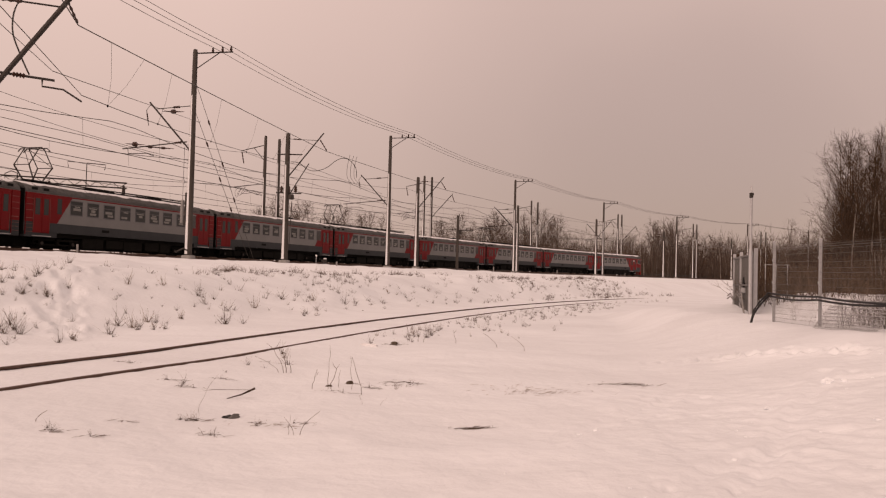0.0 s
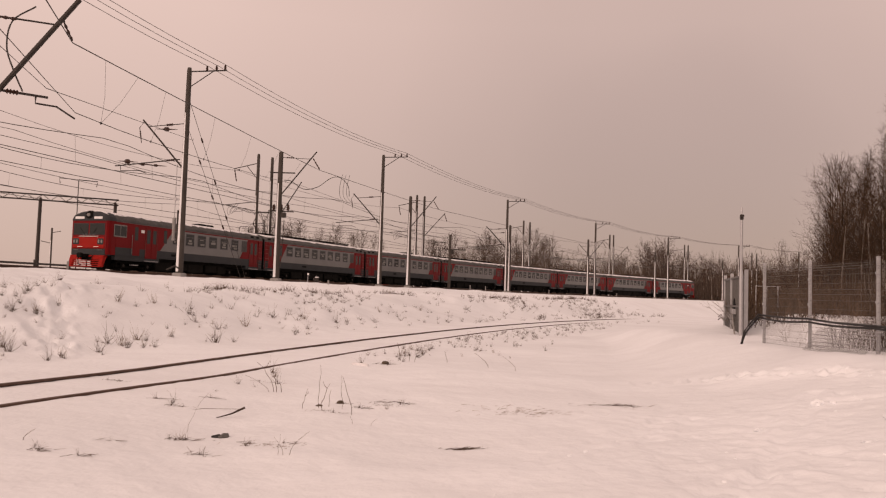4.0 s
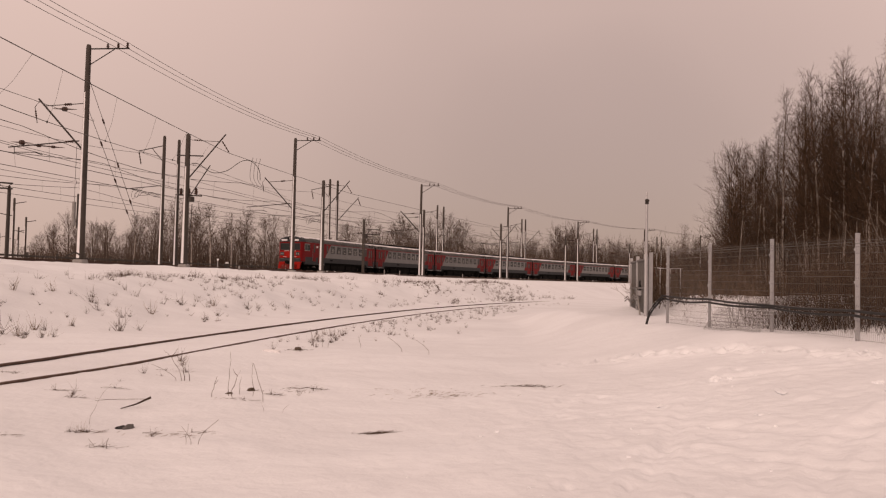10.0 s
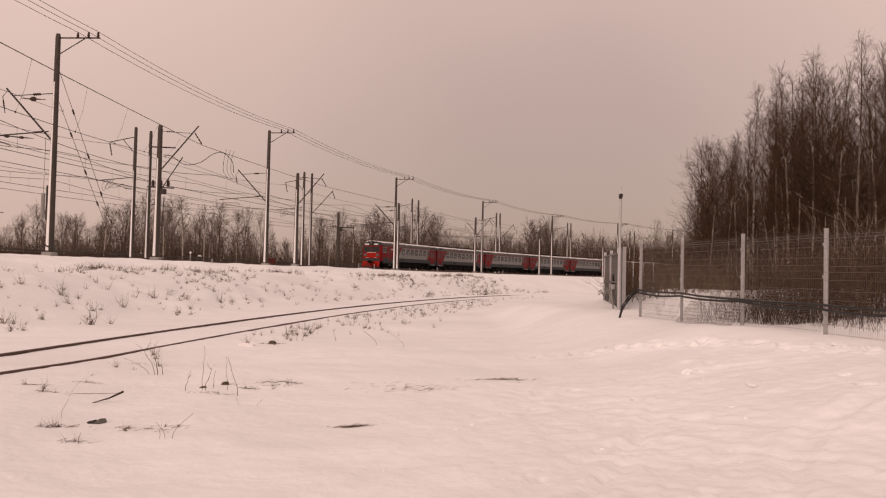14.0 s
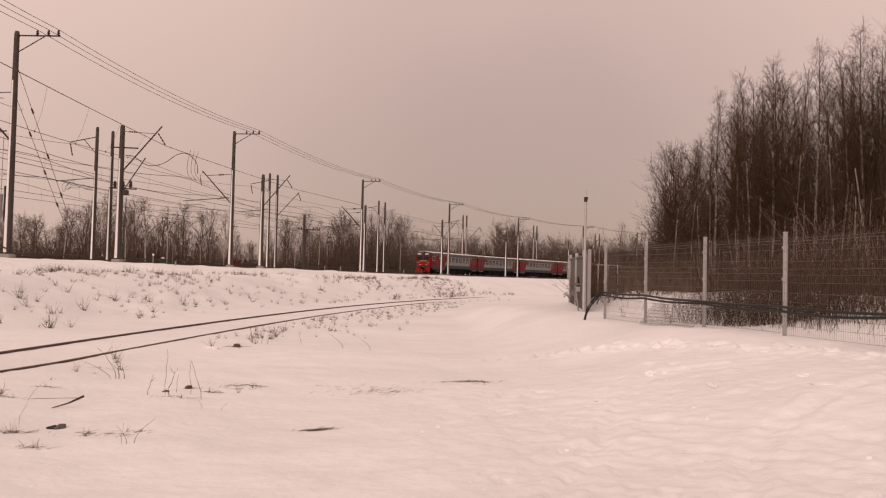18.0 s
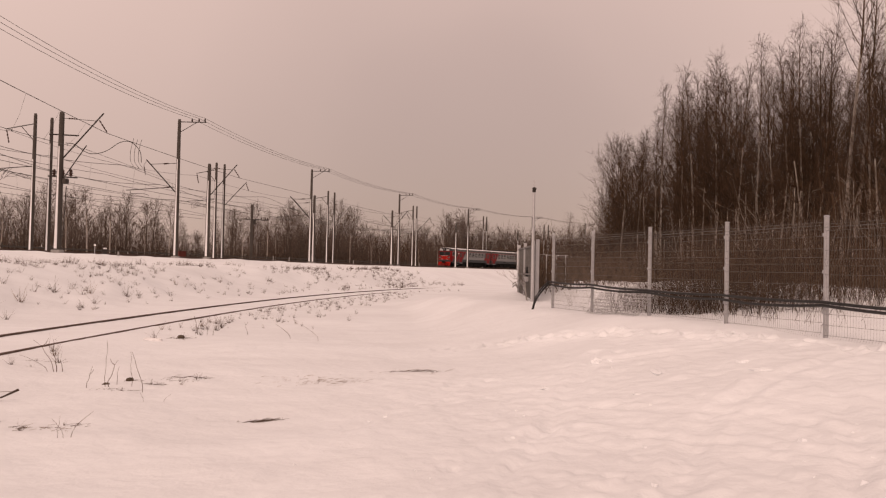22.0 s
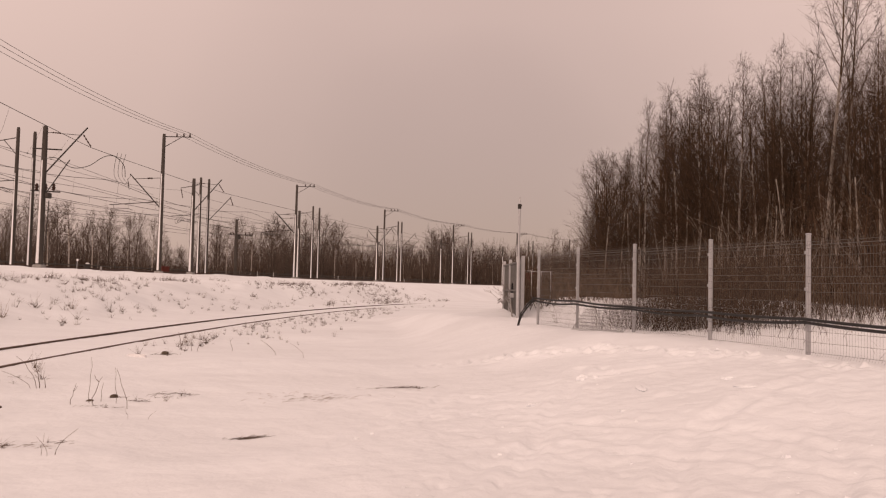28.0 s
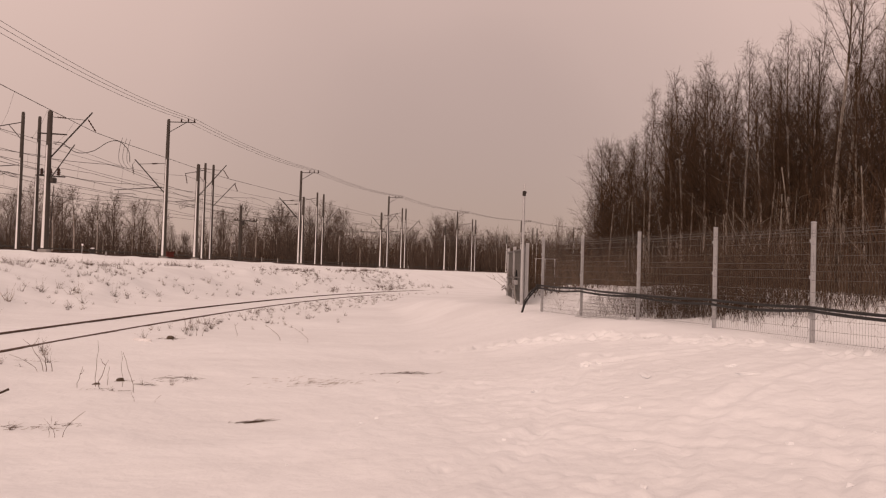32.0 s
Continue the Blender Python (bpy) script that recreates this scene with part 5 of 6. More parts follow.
def build_fence():
    fence = empty("mesh_fence", Matrix(), "galvanised welded mesh fence with square posts in snow", "fence")
    for k in range(-3, 5):
        x, y = fence_xy(k)
        z, top = gz(x, y), 2.505 + 0.028 * k
        post = part("post", Geo().box(x - 0.03, x + 0.03, y - 0.03, y + 0.03, z - 0.3, top, 0.008), GALV, fence, "galvanised square post")
        part("cap", Geo().box(x - 0.034, x + 0.034, y - 0.034, y + 0.034, top, top + 0.03, 0.008), GALV, post)
        for zz in (z + 0.35, z + 0.95, z + 1.5):
            part("clamp", Geo().box(x - 0.042, x - 0.026, y - 0.04, y + 0.04, zz, zz + 0.05, 0.004), GALV, post)
    shared = {}
    for k in range(-3, 4):
        (x, y), (x2, y2) = fence_xy(k), fence_xy(k + 1)
        m = pose(x, y, 0.028 * k - 0.02, 0, 0, math.degrees(math.atan2(y2 - y, x2 - x))) @ Matrix.Diagonal((math.hypot(x2 - x, y2 - y) / 2.5, 1, 1, 1))
        z0, z1 = 0.60, 2.50
        folds = (z0 + 0.16, z0 + 0.72, z0 + 1.28, z1 - 0.1)

        def off(z):
            return 0.045 + sum(0.035 * max(0, 1 - abs(z - q) / 0.06) for q in folds)
        zs = sorted({z0, z1, *[q + e for q in folds for e in (-0.06, 0, 0.06)]})
        if not shared:
            shared["edge"] = mesh_of("panel", Geo().tube([(0.02, off(folds[-1]), folds[-1]), (2.48, off(folds[-1]), folds[-1])], 0.004, 4), MESH)
            shared["up"] = mesh_of("upright_wire", Geo().tube([(0, off(z), z) for z in zs], 0.0015, 3, caps=False), MESH)
            shared["flat"] = mesh_of("cross_wire", Geo().tube([(0.02, 0, 0), (2.48, 0, 0)], 0.0024, 4, caps=False), MESH)
        panel = part("panel", shared["edge"], GALV, fence, "welded wire mesh panel", m=m)
        for i in range(1, 48):
            part("upright_wire", shared["up"], GALV, panel, m=pose(2.5 * i / 48, 0, 0))
        for z in [z0 + 0.02, z0 + 0.36, z0 + 0.52, z0 + 0.92, z0 + 1.1, z0 + 1.46, z0 + 1.64] + [q + e for q in folds for e in (-0.05, 0.05)]:
            part("cross_wire", shared["flat"], GALV, panel, m=pose(0, off(z), z))
    # a loose panel that leans on the fence foot
    loose = empty("loose_mesh_panel", Matrix(), "loose wire mesh panel leaning against the fence in snow", "fence panel")
    ya, yb, xb, xt, zt = 14.35, 16.75, 7.72, 8.22, 1.16

    def lean_at(y, t):
        zb = gz(xb, y) - 0.03
        return (xb + (xt - xb) * t, y + 0.25 * t, zb + (zt - zb) * t)
    for i in range(46):
        y = ya + (yb - ya) * i / 45
        part("wire", Geo().tube([lean_at(y, 0), lean_at(y, 1)], 0.0035, 3), MESH, loose)
    for i in range(8):
        part("cross_wire", Geo().tube([lean_at(ya, i / 7), lean_at((ya + yb) / 2, i / 7), lean_at(yb, i / 7)], 0.007, 4), GALV, loose)


build_fence()


# ---- gate, lamp mast and the cables on the fence ----
def build_gate():
    a, b = Vector((9.15, 23.27, 0)), Vector((10.5, 28.64, 0))
    ang = math.degrees(math.atan2(b.y - a.y, b.x - a.x))
    gate = empty("metal_gate", pose(a.x, a.y, 0.5, 0, 0, ang), "grey zinc sheet double gate with galvanised posts", "gate")
    L = (b - a).length
    for x in (0.0, 3.5, L):
        part("post", Geo().box(x - 0.05, x + 0.05, 0.0, 0.1, -0.2, 2.12, 0.01), GALV, gate, "galvanised gate post")
    for x0, x1 in ((0.08, 3.44), (3.56, L - 0.06)):
        leaf = part("leaf", Geo().box(x0, x1, 0.03, 0.05, 0.12, 1.98), SHEET, gate, "zinc sheet gate leaf")
        for z in (0.12, 1.0, 1.92):
            part("frame_bar", Geo().box(x0, x1, 0.05, 0.10, z, z + 0.06, 0.008), SHEET, leaf)
        n = int((x1 - x0) / 0.2)
        for i in range(n):
            xx = x0 + 0.05 + i * (x1 - x0 - 0.1) / n
            part("rib", Geo().box(xx, xx + 0.07, 0.05, 0.07, 0.14, 1.96), SHEET, leaf)
    part("lock_hole", Geo().tube([(2.6, 0.055, 1.05), (2.6, 0.085, 1.05)], [0.24, 0.24], 14), T_RUBBER, gate, "dark cable opening")
    part("chain_box", Geo().box(2.15, 2.35, 0.06, 0.18, 0.78, 0.95, 0.02), GALV, gate, "small grey box")
    for z, dr in ((0.62, 0.1), (0.72, 0.16)):
        part("hose", Geo().tube([(L + 0.3, 0.25, z - 0.1), (L - 0.2, 0.2, z), (4.2, 0.22, z - dr), (3.2, 0.2, z + 0.1), (2.5, 0.2, z), (1.6, 0.25, z + 0.05), (0.6, 0.28, z - 0.55)], 0.02, 6), FOOTING, gate, "grey hose slung along the gate")
    # camera mast
    x, y = 8.79, 22.87
    ob = empty("camera_mast", pose(x, y, gz(x, y)), "slim white mast with a small camera head", "mast")
    h = 4.33 - gz(x, y)
    part("pole", Geo().lathe([(0.055, -0.2), (0.055, h * 0.5), (0.038, h * 0.52), (0.036, h - 0.3)], 10), GALV, ob)
    part("head", Geo().box(-0.05, 0.05, -0.04, 0.04, h - 0.30, h - 0.14, 0.02), STEEL_DARK, ob, "dark camera housing")
    part("lens_hood", Geo().box(-0.07, 0.05, -0.08, -0.02, h - 0.23, h - 0.15, 0.015), STEEL_DARK, ob)
    part("antenna", Geo().tube([(0, 0, h - 0.12), (0, 0, h + 0.06)], 0.02, 6), GALV, ob)
    # inner fence seen past the gate
    inner = empty("inner_fence", pose(12.72, 31.53, 1.46, 0, 0, -22), "short galvanised inner fence with a white top rail", "fence")
    for k in range(3):
        part("post", Geo().box(0.4 * k - 0.018, 0.4 * k + 0.018, -0.018, 0.018, -1.3, 0.88, 0.006), GALV, inner)
    part("top_rail", Geo().box(-0.05, 0.9, -0.015, 0.015, 0.87, 0.89, 0.004), GALV, inner, "snowy top rail")


build_gate()

CABLE_Z = ((20.0, 1.36), (17.5, 1.335), (15.0, 1.275), (12.5, 1.27), (10.0, 1.25), (7.5, 1.2), (5.0, 1.15))
for n, (dz, dx) in enumerate(((0.0, 0.0), (-0.058, 0.02))):
    pts = [Vector((7.56 + dx, 19.66, gz(7.56, 19.66) - 0.05)), Vector((7.66 + dx, 19.68, 0.95 + dz)), Vector((7.78 + dx, 19.72, 1.10 + dz)), Vector((7.92 + dx, 19.77, 1.24 + dz)), Vector((8.04 + dx, 19.84, 1.325 + dz))]
    for (y0, z0), (y1, z1) in zip(CABLE_Z[:-1], CABLE_Z[1:]):
        for k in range(6):
            t = k / 6
            y = y0 + (y1 - y0) * t
            pts.append(Vector((8.8 - 0.0287 * y - 0.11 + 0.015 * math.sin(3 * y + n), y, z0 + (z1 - z0) * t + dz * (1 + 0.3 * math.sin(y + 2)) - 0.02 * math.sin(math.pi * t) * (1 + n))))
    single("cable", Geo().tube(pts, 0.023, 8), CABLE, "thick black cable tied along the fence", "cable", "cables on the fence", smooth=True)


# ---- trees ----
def sticks(segs, n=3):
    """Tapered sticks from rows of two ends and two radii, as vertices and faces."""
    a = np.array(segs, float)
    p, q, r0, r1 = a[:, 0:3], a[:, 3:6], a[:, 6:7], a[:, 7:8]
    d = q - p
    d /= np.maximum(np.linalg.norm(d, axis=1, keepdims=True), 1e-6)
    ref = np.where(np.abs(d[:, 2:3]) < 0.9, np.array([[0, 0, 1.0]]), np.array([[1.0, 0, 0]]))
    s = np.cross(d, ref)
    s /= np.linalg.norm(s, axis=1, keepdims=True)
    u = np.cross(s, d)
    rings = []
    for c, r in ((p, r0), (q, r1)):
        for k in range(n):
            th = 2 * math.pi * k / n
            rings.append(c + (s * math.cos(th) + u * math.sin(th)) * r)
    v = np.stack(rings, 1).reshape(-1, 3)
    base = np.arange(len(a))[:, None] * (2 * n)
    blunt = base[a[:, 7] > 0]
    sharp = base[a[:, 7] <= 0]          # these end in a point
    f = np.concatenate([blunt + np.array([[k, (k + 1) % n, n + (k + 1) % n, n + k]]) for k in range(n)], 0).tolist()
    f += np.concatenate([sharp + np.array([[k, (k + 1) % n, n]]) for k in range(n)], 0).tolist()
    return v, f


def stick_mesh(name, segs, mat, n=3):
    v, f = sticks(segs, n)
    me = bpy.data.meshes.new(name)
    me.from_pydata(v.tolist(), [], f)
    me.materials.append(mat)
    me.update()
    return me


def limb(rng, segs, p, d, length, r, steps, wander, lift):
    """A bending limb of several sticks; returns the places along it."""
    out = []
    px, py, pz = p
    dx, dy, dz = d
    gauss = rng.gauss
    n = math.sqrt(dx * dx + dy * dy + dz * dz)
    dx, dy, dz = dx / n, dy / n, dz / n
    part_len = length / steps
    for k in range(steps):
        dx, dy, dz = dx + gauss(0, wander), dy + gauss(0, wander), dz + gauss(0, wander) + lift
        n = math.sqrt(dx * dx + dy * dy + dz * dz)
        dx, dy, dz = dx / n, dy / n, dz / n
        qx, qy, qz = px + dx * part_len, py + dy * part_len, pz + dz * part_len
        ra, rb = r * (1 - 0.8 * k / steps), r * (1 - 0.8 * (k + 1) / steps) if steps > 1 else 0.0
        segs.append((px, py, pz, qx, qy, qz, ra, rb))
        out.append(((qx, qy, qz), (dx, dy, dz), rb))
        px, py, pz = qx, qy, qz
    return out


def turned(rng, d, amount, lift=0.0):
    return d[0] + rng.gauss(0, amount), d[1] + rng.gauss(0, amount), d[2] + rng.gauss(0, amount) + lift


def grow_branchy(seed, height, wide, limbs, r_trunk, clear, fine, oval=0.0, rise=0.9, twigs=3, stems=1, stout=0.011, lift=0.10):
    """A bare tree with a leader: rising limbs, side branches and fine twigs; oval 0 tapers to a tip, 1 is round."""
    rng = random.Random(seed)
    trunk, crown = [], []
    for stem in range(stems):
        tall = height * (1 - 0.12 * stem * rng.random())
        th0 = rng.random() * 6.28
        x, y = (0.0, 0.0) if stem == 0 else (0.18 * math.cos(th0), 0.18 * math.sin(th0))
        sx, sy = rng.gauss(0, 0.012) + 0.09 * math.cos(th0) * (stems > 1), rng.gauss(0, 0.012) + 0.09 * math.sin(th0) * (stems > 1)
        steps = 16
        spine = [(x, y, 0.0)]
        for k in range(steps):
            sx, sy = sx * 0.86 + rng.gauss(0, 0.018), sy * 0.86 + rng.gauss(0, 0.018)
            x, y = x + sx * tall / steps, y + sy * tall / steps
            q = (x, y, tall * (k + 1) / steps)
            (trunk if k < 0.62 * steps else crown).append((*spine[-1], *q, r_trunk * (1 - k / steps) ** 0.85 + fine, r_trunk * (1 - (k + 1) / steps) ** 0.85 + fine))
            spine.append(q)
        turn = rng.random() * 6.28
        for b in range(limbs):
            u = (b + rng.random()) / limbs
            t = clear + (0.97 - clear) * u
            k = min(int(t * steps), steps - 1)
            w = t * steps - k
            o = tuple(spine[k][i] * (1 - w) + spine[k + 1][i] * w for i in range(3))
            turn += 2.4 + rng.gauss(0, 0.5)
            cone = min(1.0, 0.5 + u / 0.4) * (1 - u) ** 0.95
            ball = math.sqrt(max(0.0, 1 - (2 * u - 0.9) ** 2 / 1.25))
            ln = tall * wide * ((1 - oval) * cone + oval * ball) * rng.uniform(0.55, 1.1) + 0.028 * tall
            up = rise * (0.75 + 0.8 * u) * rng.uniform(0.75, 1.3)
            pts = limb(rng, crown, o, (math.cos(turn), math.sin(turn), up), ln, max(fine * 1.5, stout * ln + 0.003), 5, 0.08, lift)
            n_side = 4 + int(3.0 * ln)
            for c in range(n_side):
                j = min(4, int(5 * (0.12 + 0.88 * (c + rng.random()) / n_side)))
                q, dd, r = pts[j]
                sl = ln * rng.uniform(0.22, 0.5) * (1.15 - 0.14 * j) + 0.02 * tall
                sp = limb(rng, crown, q, turned(rng, dd, 0.62, 0.06), sl, fine * 1.25, 2, 0.14, 0.06)
                for _ in range(twigs):
                    q2, d2, _r = sp[rng.randrange(2)]
                    limb(rng, crown, q2, turned(rng, d2, 0.62, 0.05), sl * rng.uniform(0.35, 0.8) + 0.12, fine, 1, 0.0, 0.0)
    return trunk, crown


def tree(name, seed, bark, twig, label, group, **kw):
    trunk, crown = grow_branchy(seed, **kw)
    ob = empty(name, Matrix(), label, "tree", group)
    part("trunk", stick_mesh("trunk", trunk, bark, 6), bark, ob, "pale trunk" if bark is BIRCH else "dark trunk")
    part("crown", stick_mesh("crown", crown, twig), twig, ob, "bare twigs")
    return ob


WOOD = "bare trees of the wood"
H_WOOD = (12.0, 11.0, 10.5, 9.0, 13.5)
proto = [
    tree("birch_tree", 11, BIRCH, TWIG, "tall bare birch with a pale trunk", WOOD, height=12.0, wide=0.21, limbs=68, r_trunk=0.075, clear=0.20, fine=0.0044, rise=1.0, twigs=3),
    tree("birch_tree", 12, BIRCH, TWIG, "slim bare birch in the wood's edge", WOOD, height=11.0, wide=0.19, limbs=62, r_trunk=0.06, clear=0.22, fine=0.0042, rise=1.15, twigs=3),
    tree("alder_tree", 13, BARK, TWIG, "bare dark alder with dense twigs", WOOD, height=10.5, wide=0.24, limbs=32, r_trunk=0.07, clear=0.10, fine=0.0048, oval=0.45, rise=1.0, stems=2),
    tree("alder_tree", 14, BARK, TWIG, "bare dark alder with low branches", WOOD, height=9.0, wide=0.27, limbs=24, r_trunk=0.055, clear=0.06, fine=0.0048, oval=0.6, rise=0.9, stems=3),
    tree("aspen_tree", 15, BIRCH, TWIG, "tall aspen with long upright bare limbs", WOOD, height=13.5, wide=0.20, limbs=24, r_trunk=0.085, clear=0.45, fine=0.0050, oval=0.35, rise=0.95, twigs=3, stout=0.0075, lift=0.17),
]
used = set()


def plant(k, x, y, size, turn, lean=0.0):
    m = pose(x, y, gz(x, y) - 0.05, lean, lean * 0.6, turn)
    if k not in used:
        used.add(k)
        ob = proto[k]
        ob.matrix_basis = m @ Matrix.Diagonal((size, size, size, 1))
        return ob
    ob = copy_thing(proto[k], m)
    ob.scale = (size, size, size)
    return ob


# wood behind the fence: bearing of the edge and the height of its outline over the eye
EDGE_AZ = (25.2, 25.8, 26.6, 28.1, 29.8, 31.9, 33.4, 35.9, 37.4, 38.8, 40.0, 43.4, 44.4, 48.0)
EDGE_EL = (0.06, 0.12, 0.165, 0.175, 0.215, 0.235, 0.25, 0.26, 0.245, 0.275, 0.285, 0.265, 0.285, 0.30)


def edge_distance(az):
    return float(np.interp(az, (25.2, 28, 32, 36, 42, 48), (60, 50, 41, 35.5, 30.5, 27.5)))


rng = np.random.default_rng(5)
for row in range(5):
    az = 26.1 + 0.25 * row
    while az < 48:
        d = edge_distance(az) + 2.6 * row + rng.uniform(-0.9, 0.9)
        x, y = polar(az + rng.uniform(-0.3, 0.3), d)
        el = float(np.interp(az, EDGE_AZ, EDGE_EL)) * rng.uniform(0.66, 0.98)
        k = int(rng.choice([0, 1, 2, 3, 3])) if row < 2 else int(rng.choice([0, 1, 0, 2, 3]))
        want = EYE + el * d - gz(x, y)
        plant(k, x, y, max(0.3, want / H_WOOD[k]), rng.uniform(0, 360), rng.uniform(-2, 2))
        az += float(np.interp(az, (25, 32, 46), (1.2, 1.5, 2.2))) * rng.uniform(0.7, 1.3) * (1.25 if row > 2 else 1.0)
# leaders that stand out of the outline: bearing, height over the eye, kind, how far before or behind the edge
for az, el, k, behind in ((27.1, 0.166, 3, 1.0), (28.2, 0.178, 1, 0.5), (30.6, 0.212, 2, 2.5), (32.7, 0.235, 2, 2.0), (34.2, 0.24, 2, 2.5), (36.6, 0.245, 0, 2.5), (37.5, 0.25, 2, 2.0), (38.3, 0.262, 0, 2.6), (29.75, 0.236, 1, 0.0), (31.2, 0.235, 0, 1.5), (31.95, 0.252, 1, 0.4), (33.45, 0.268, 0, 1.2), (34.8, 0.255, 1, 0.2), (35.9, 0.284, 0, 0.6),
                          (37.0, 0.25, 1, 0.0), (37.9, 0.27, 1, 1.2), (38.75, 0.298, 0, 0.2), (39.3, 0.275, 0, 1.4), (39.9, 0.29, 1, 1.0), (40.4, 0.27, 2, 1.5), (41.0, 0.405, 4, -0.6), (41.7, 0.372, 4, 0.3), (42.6, 0.28, 0, -0.4), (43.4, 0.26, 2, 1.0), (44.5, 0.30, 0, 0.5), (46.0, 0.36, 4, 0.0)):
    d = edge_distance(az) + behind
    x, y = polar(az, d)
    plant(k, x, y, (EYE + el * d - gz(x, y)) / H_WOOD[k], 61 * az, 0.6)
pole = random.Random(17)
for n in range(34):
    az = pole.uniform(28.5, 46)
    d = edge_distance(az) + pole.uniform(-1.5, 0.6)
    x, y = polar(az, d)
    h = pole.uniform(4.5, 7.5)
    trunk, crown = grow_branchy(300 + n, h, 0.10, 9, pole.uniform(0.022, 0.04), 0.62, 0.0042, 0.0, 1.4, 2)
    ob = empty("birch_sapling", pose(x, y, gz(x, y) - 0.05, pole.uniform(-7, 7), pole.uniform(-7, 7), 0), "thin young birch with a whitish stem", "tree", WOOD)
    part("trunk", Geo().tube([q[:3] for q in trunk] + [trunk[-1][3:6]], [q[6] for q in trunk] + [trunk[-1][7]], 6), BIRCH, ob, "whitish stem")
    part("crown", stick_mesh("crown", crown, TWIG), TWIG, ob, "bare twigs")
x, y = polar(22.9, 62.0)
plant(4, x, y, 0.47, 80, 6)
for az, d, size in ((24.2, 66, 0.5), (23.6, 75, 0.42), (24.7, 60, 0.35), (22.4, 80, 0.4), (21.5, 95, 0.5)):
    x, y = polar(az, d)
    plant(3, x, y, size * 1.2, 47 * az)

# undergrowth of thin stems and dry grass behind the fence
def thicket(name, seed, n, place, tall, r, mat, label, lean=0.18, forks=2):
    """Many thin forked stems as one mesh."""
    g = np.random.default_rng(seed)
    x, y = place(g, n)
    p = np.stack([x, y, ground_z(x, y) - 0.05], 1)
    h = (tall(x, y) if callable(tall) else tall) * (0.35 + 0.65 * g.random(n))
    rr = r * (0.7 + 0.6 * g.random(n))
    d = np.stack([g.normal(0, lean, n), g.normal(0, lean, n), np.ones(n)], 1)
    rows = []

    def shoot(p, d, h, rr, steps, wander):
        nodes = []
        for k in range(steps):
            d = d + g.normal(0, wander, d.shape)
            d = d / np.linalg.norm(d, axis=1, keepdims=True)
            q = p + d * (h / steps)[:, None]
            rows.append(np.concatenate([p, q, (rr * (1 - 0.8 * k / steps))[:, None], (rr * (1 - 0.8 * (k + 1) / steps) if k + 1 < steps else rr * 0)[:, None]], 1))
            nodes.append((q, d))
            p = q
        return nodes
    nodes = shoot(p, d, h, rr, 3, 0.10)
    for _ in range(forks):
        pick = g.random(n)[:, None]
        q = np.where(pick < 0.25, nodes[0][0], np.where(pick < 0.65, nodes[1][0], nodes[2][0]))
        dd = np.where(pick < 0.25, nodes[0][1], nodes[1][1]) + g.normal(0, 0.5, (n, 3))
        shoot(q, dd, h * (0.2 + 0.3 * g.random(n)) * np.where(pick[:, 0] < 0.65, 1.0, 0.4), rr * 0.5, 2, 0.15)
    ob = new(name, stick_mesh(name, np.concatenate(rows, 0), mat))
    return tagged(ob, label, "undergrowth", kind="stuff")


def around(az, d):
    a = np.radians(az)
    return d * np.sin(a), d * np.cos(a)


def in_wood(g, n):
    az = g.uniform(24.8, 49, n)
    return around(az, np.interp(az, (25.2, 28, 32, 36, 42, 48), (56, 47, 38, 32.5, 27.5, 25)) + 24 * g.random(n) ** 0.6 - 8)


def deep_wood(g, n):
    az = g.uniform(26.2, 49, n)
    return around(az, np.interp(az, (25.2, 28, 32, 36, 42, 48), (60, 51, 42, 36.5, 31.5, 28.5)) + g.uniform(0, 20, n))


def gate_back(g, n):
    az = g.uniform(21.0, 27.5, n)
    return around(az, g.uniform(36, 62, n))


def bank_side(g, n):
    y = g.uniform(3, 34, n)
    return np.maximum(8.8 - 0.029 * y + 2.2 + 12.0 * g.random(n), 0.43 * y + 0.4 + 3 * g.random(n)), y


def back_of_bank(g, n):
    y = g.uniform(2, 40, n)
    return np.maximum(8.8 - 0.029 * y + np.interp(y, (2, 10, 13, 14.5, 17, 20, 24), (4.6, 3.8, 2.4, 1.8, 2.6, 4.4, 5.0)) + 12.0 * g.random(n) ** 0.85, 0.43 * y + 0.5 + 3 * g.random(n)), y


def fence_foot(g, n):
    y = g.uniform(3, 30, n)
    return np.maximum(8.8 - 0.029 * y + 0.4 + np.abs(g.normal(0, 2.4, n)), 0.43 * y + 0.2), y


thicket("undergrowth", 30, 900, in_wood, 3.2, 0.010, BRUSH, "pale dead stems under the trees", 0.3, 3)
thicket("undergrowth", 31, 3000, in_wood, 4.2, 0.012, TWIG, "dense brown saplings and brush under the trees", 0.16, 3)


def under_crowns(x, y):
    d = np.hypot(x, y)
    return 0.66 * (EYE + np.interp(np.degrees(np.arctan2(x, y)), EDGE_AZ, EDGE_EL) * d - 0.6)


thicket("saplings", 35, 2300, deep_wood, under_crowns, 0.013, TWIG, "tall thin saplings crowded between the trees", 0.07, 5)
thicket("scrub", 36, 1700, gate_back, 3.6, 0.013, TWIG, "dense dark scrub beyond the gate", 0.2, 3)
thicket("brush", 32, 1300, back_of_bank, 1.9, 0.0046, BRUSH, "dead weed stalks and brush on the snowy bank", 0.22, 3)
thicket("brush", 37, 2600, back_of_bank, 2.2, 0.0050, TWIG, "dark brush on the snowy bank", 0.22, 3)


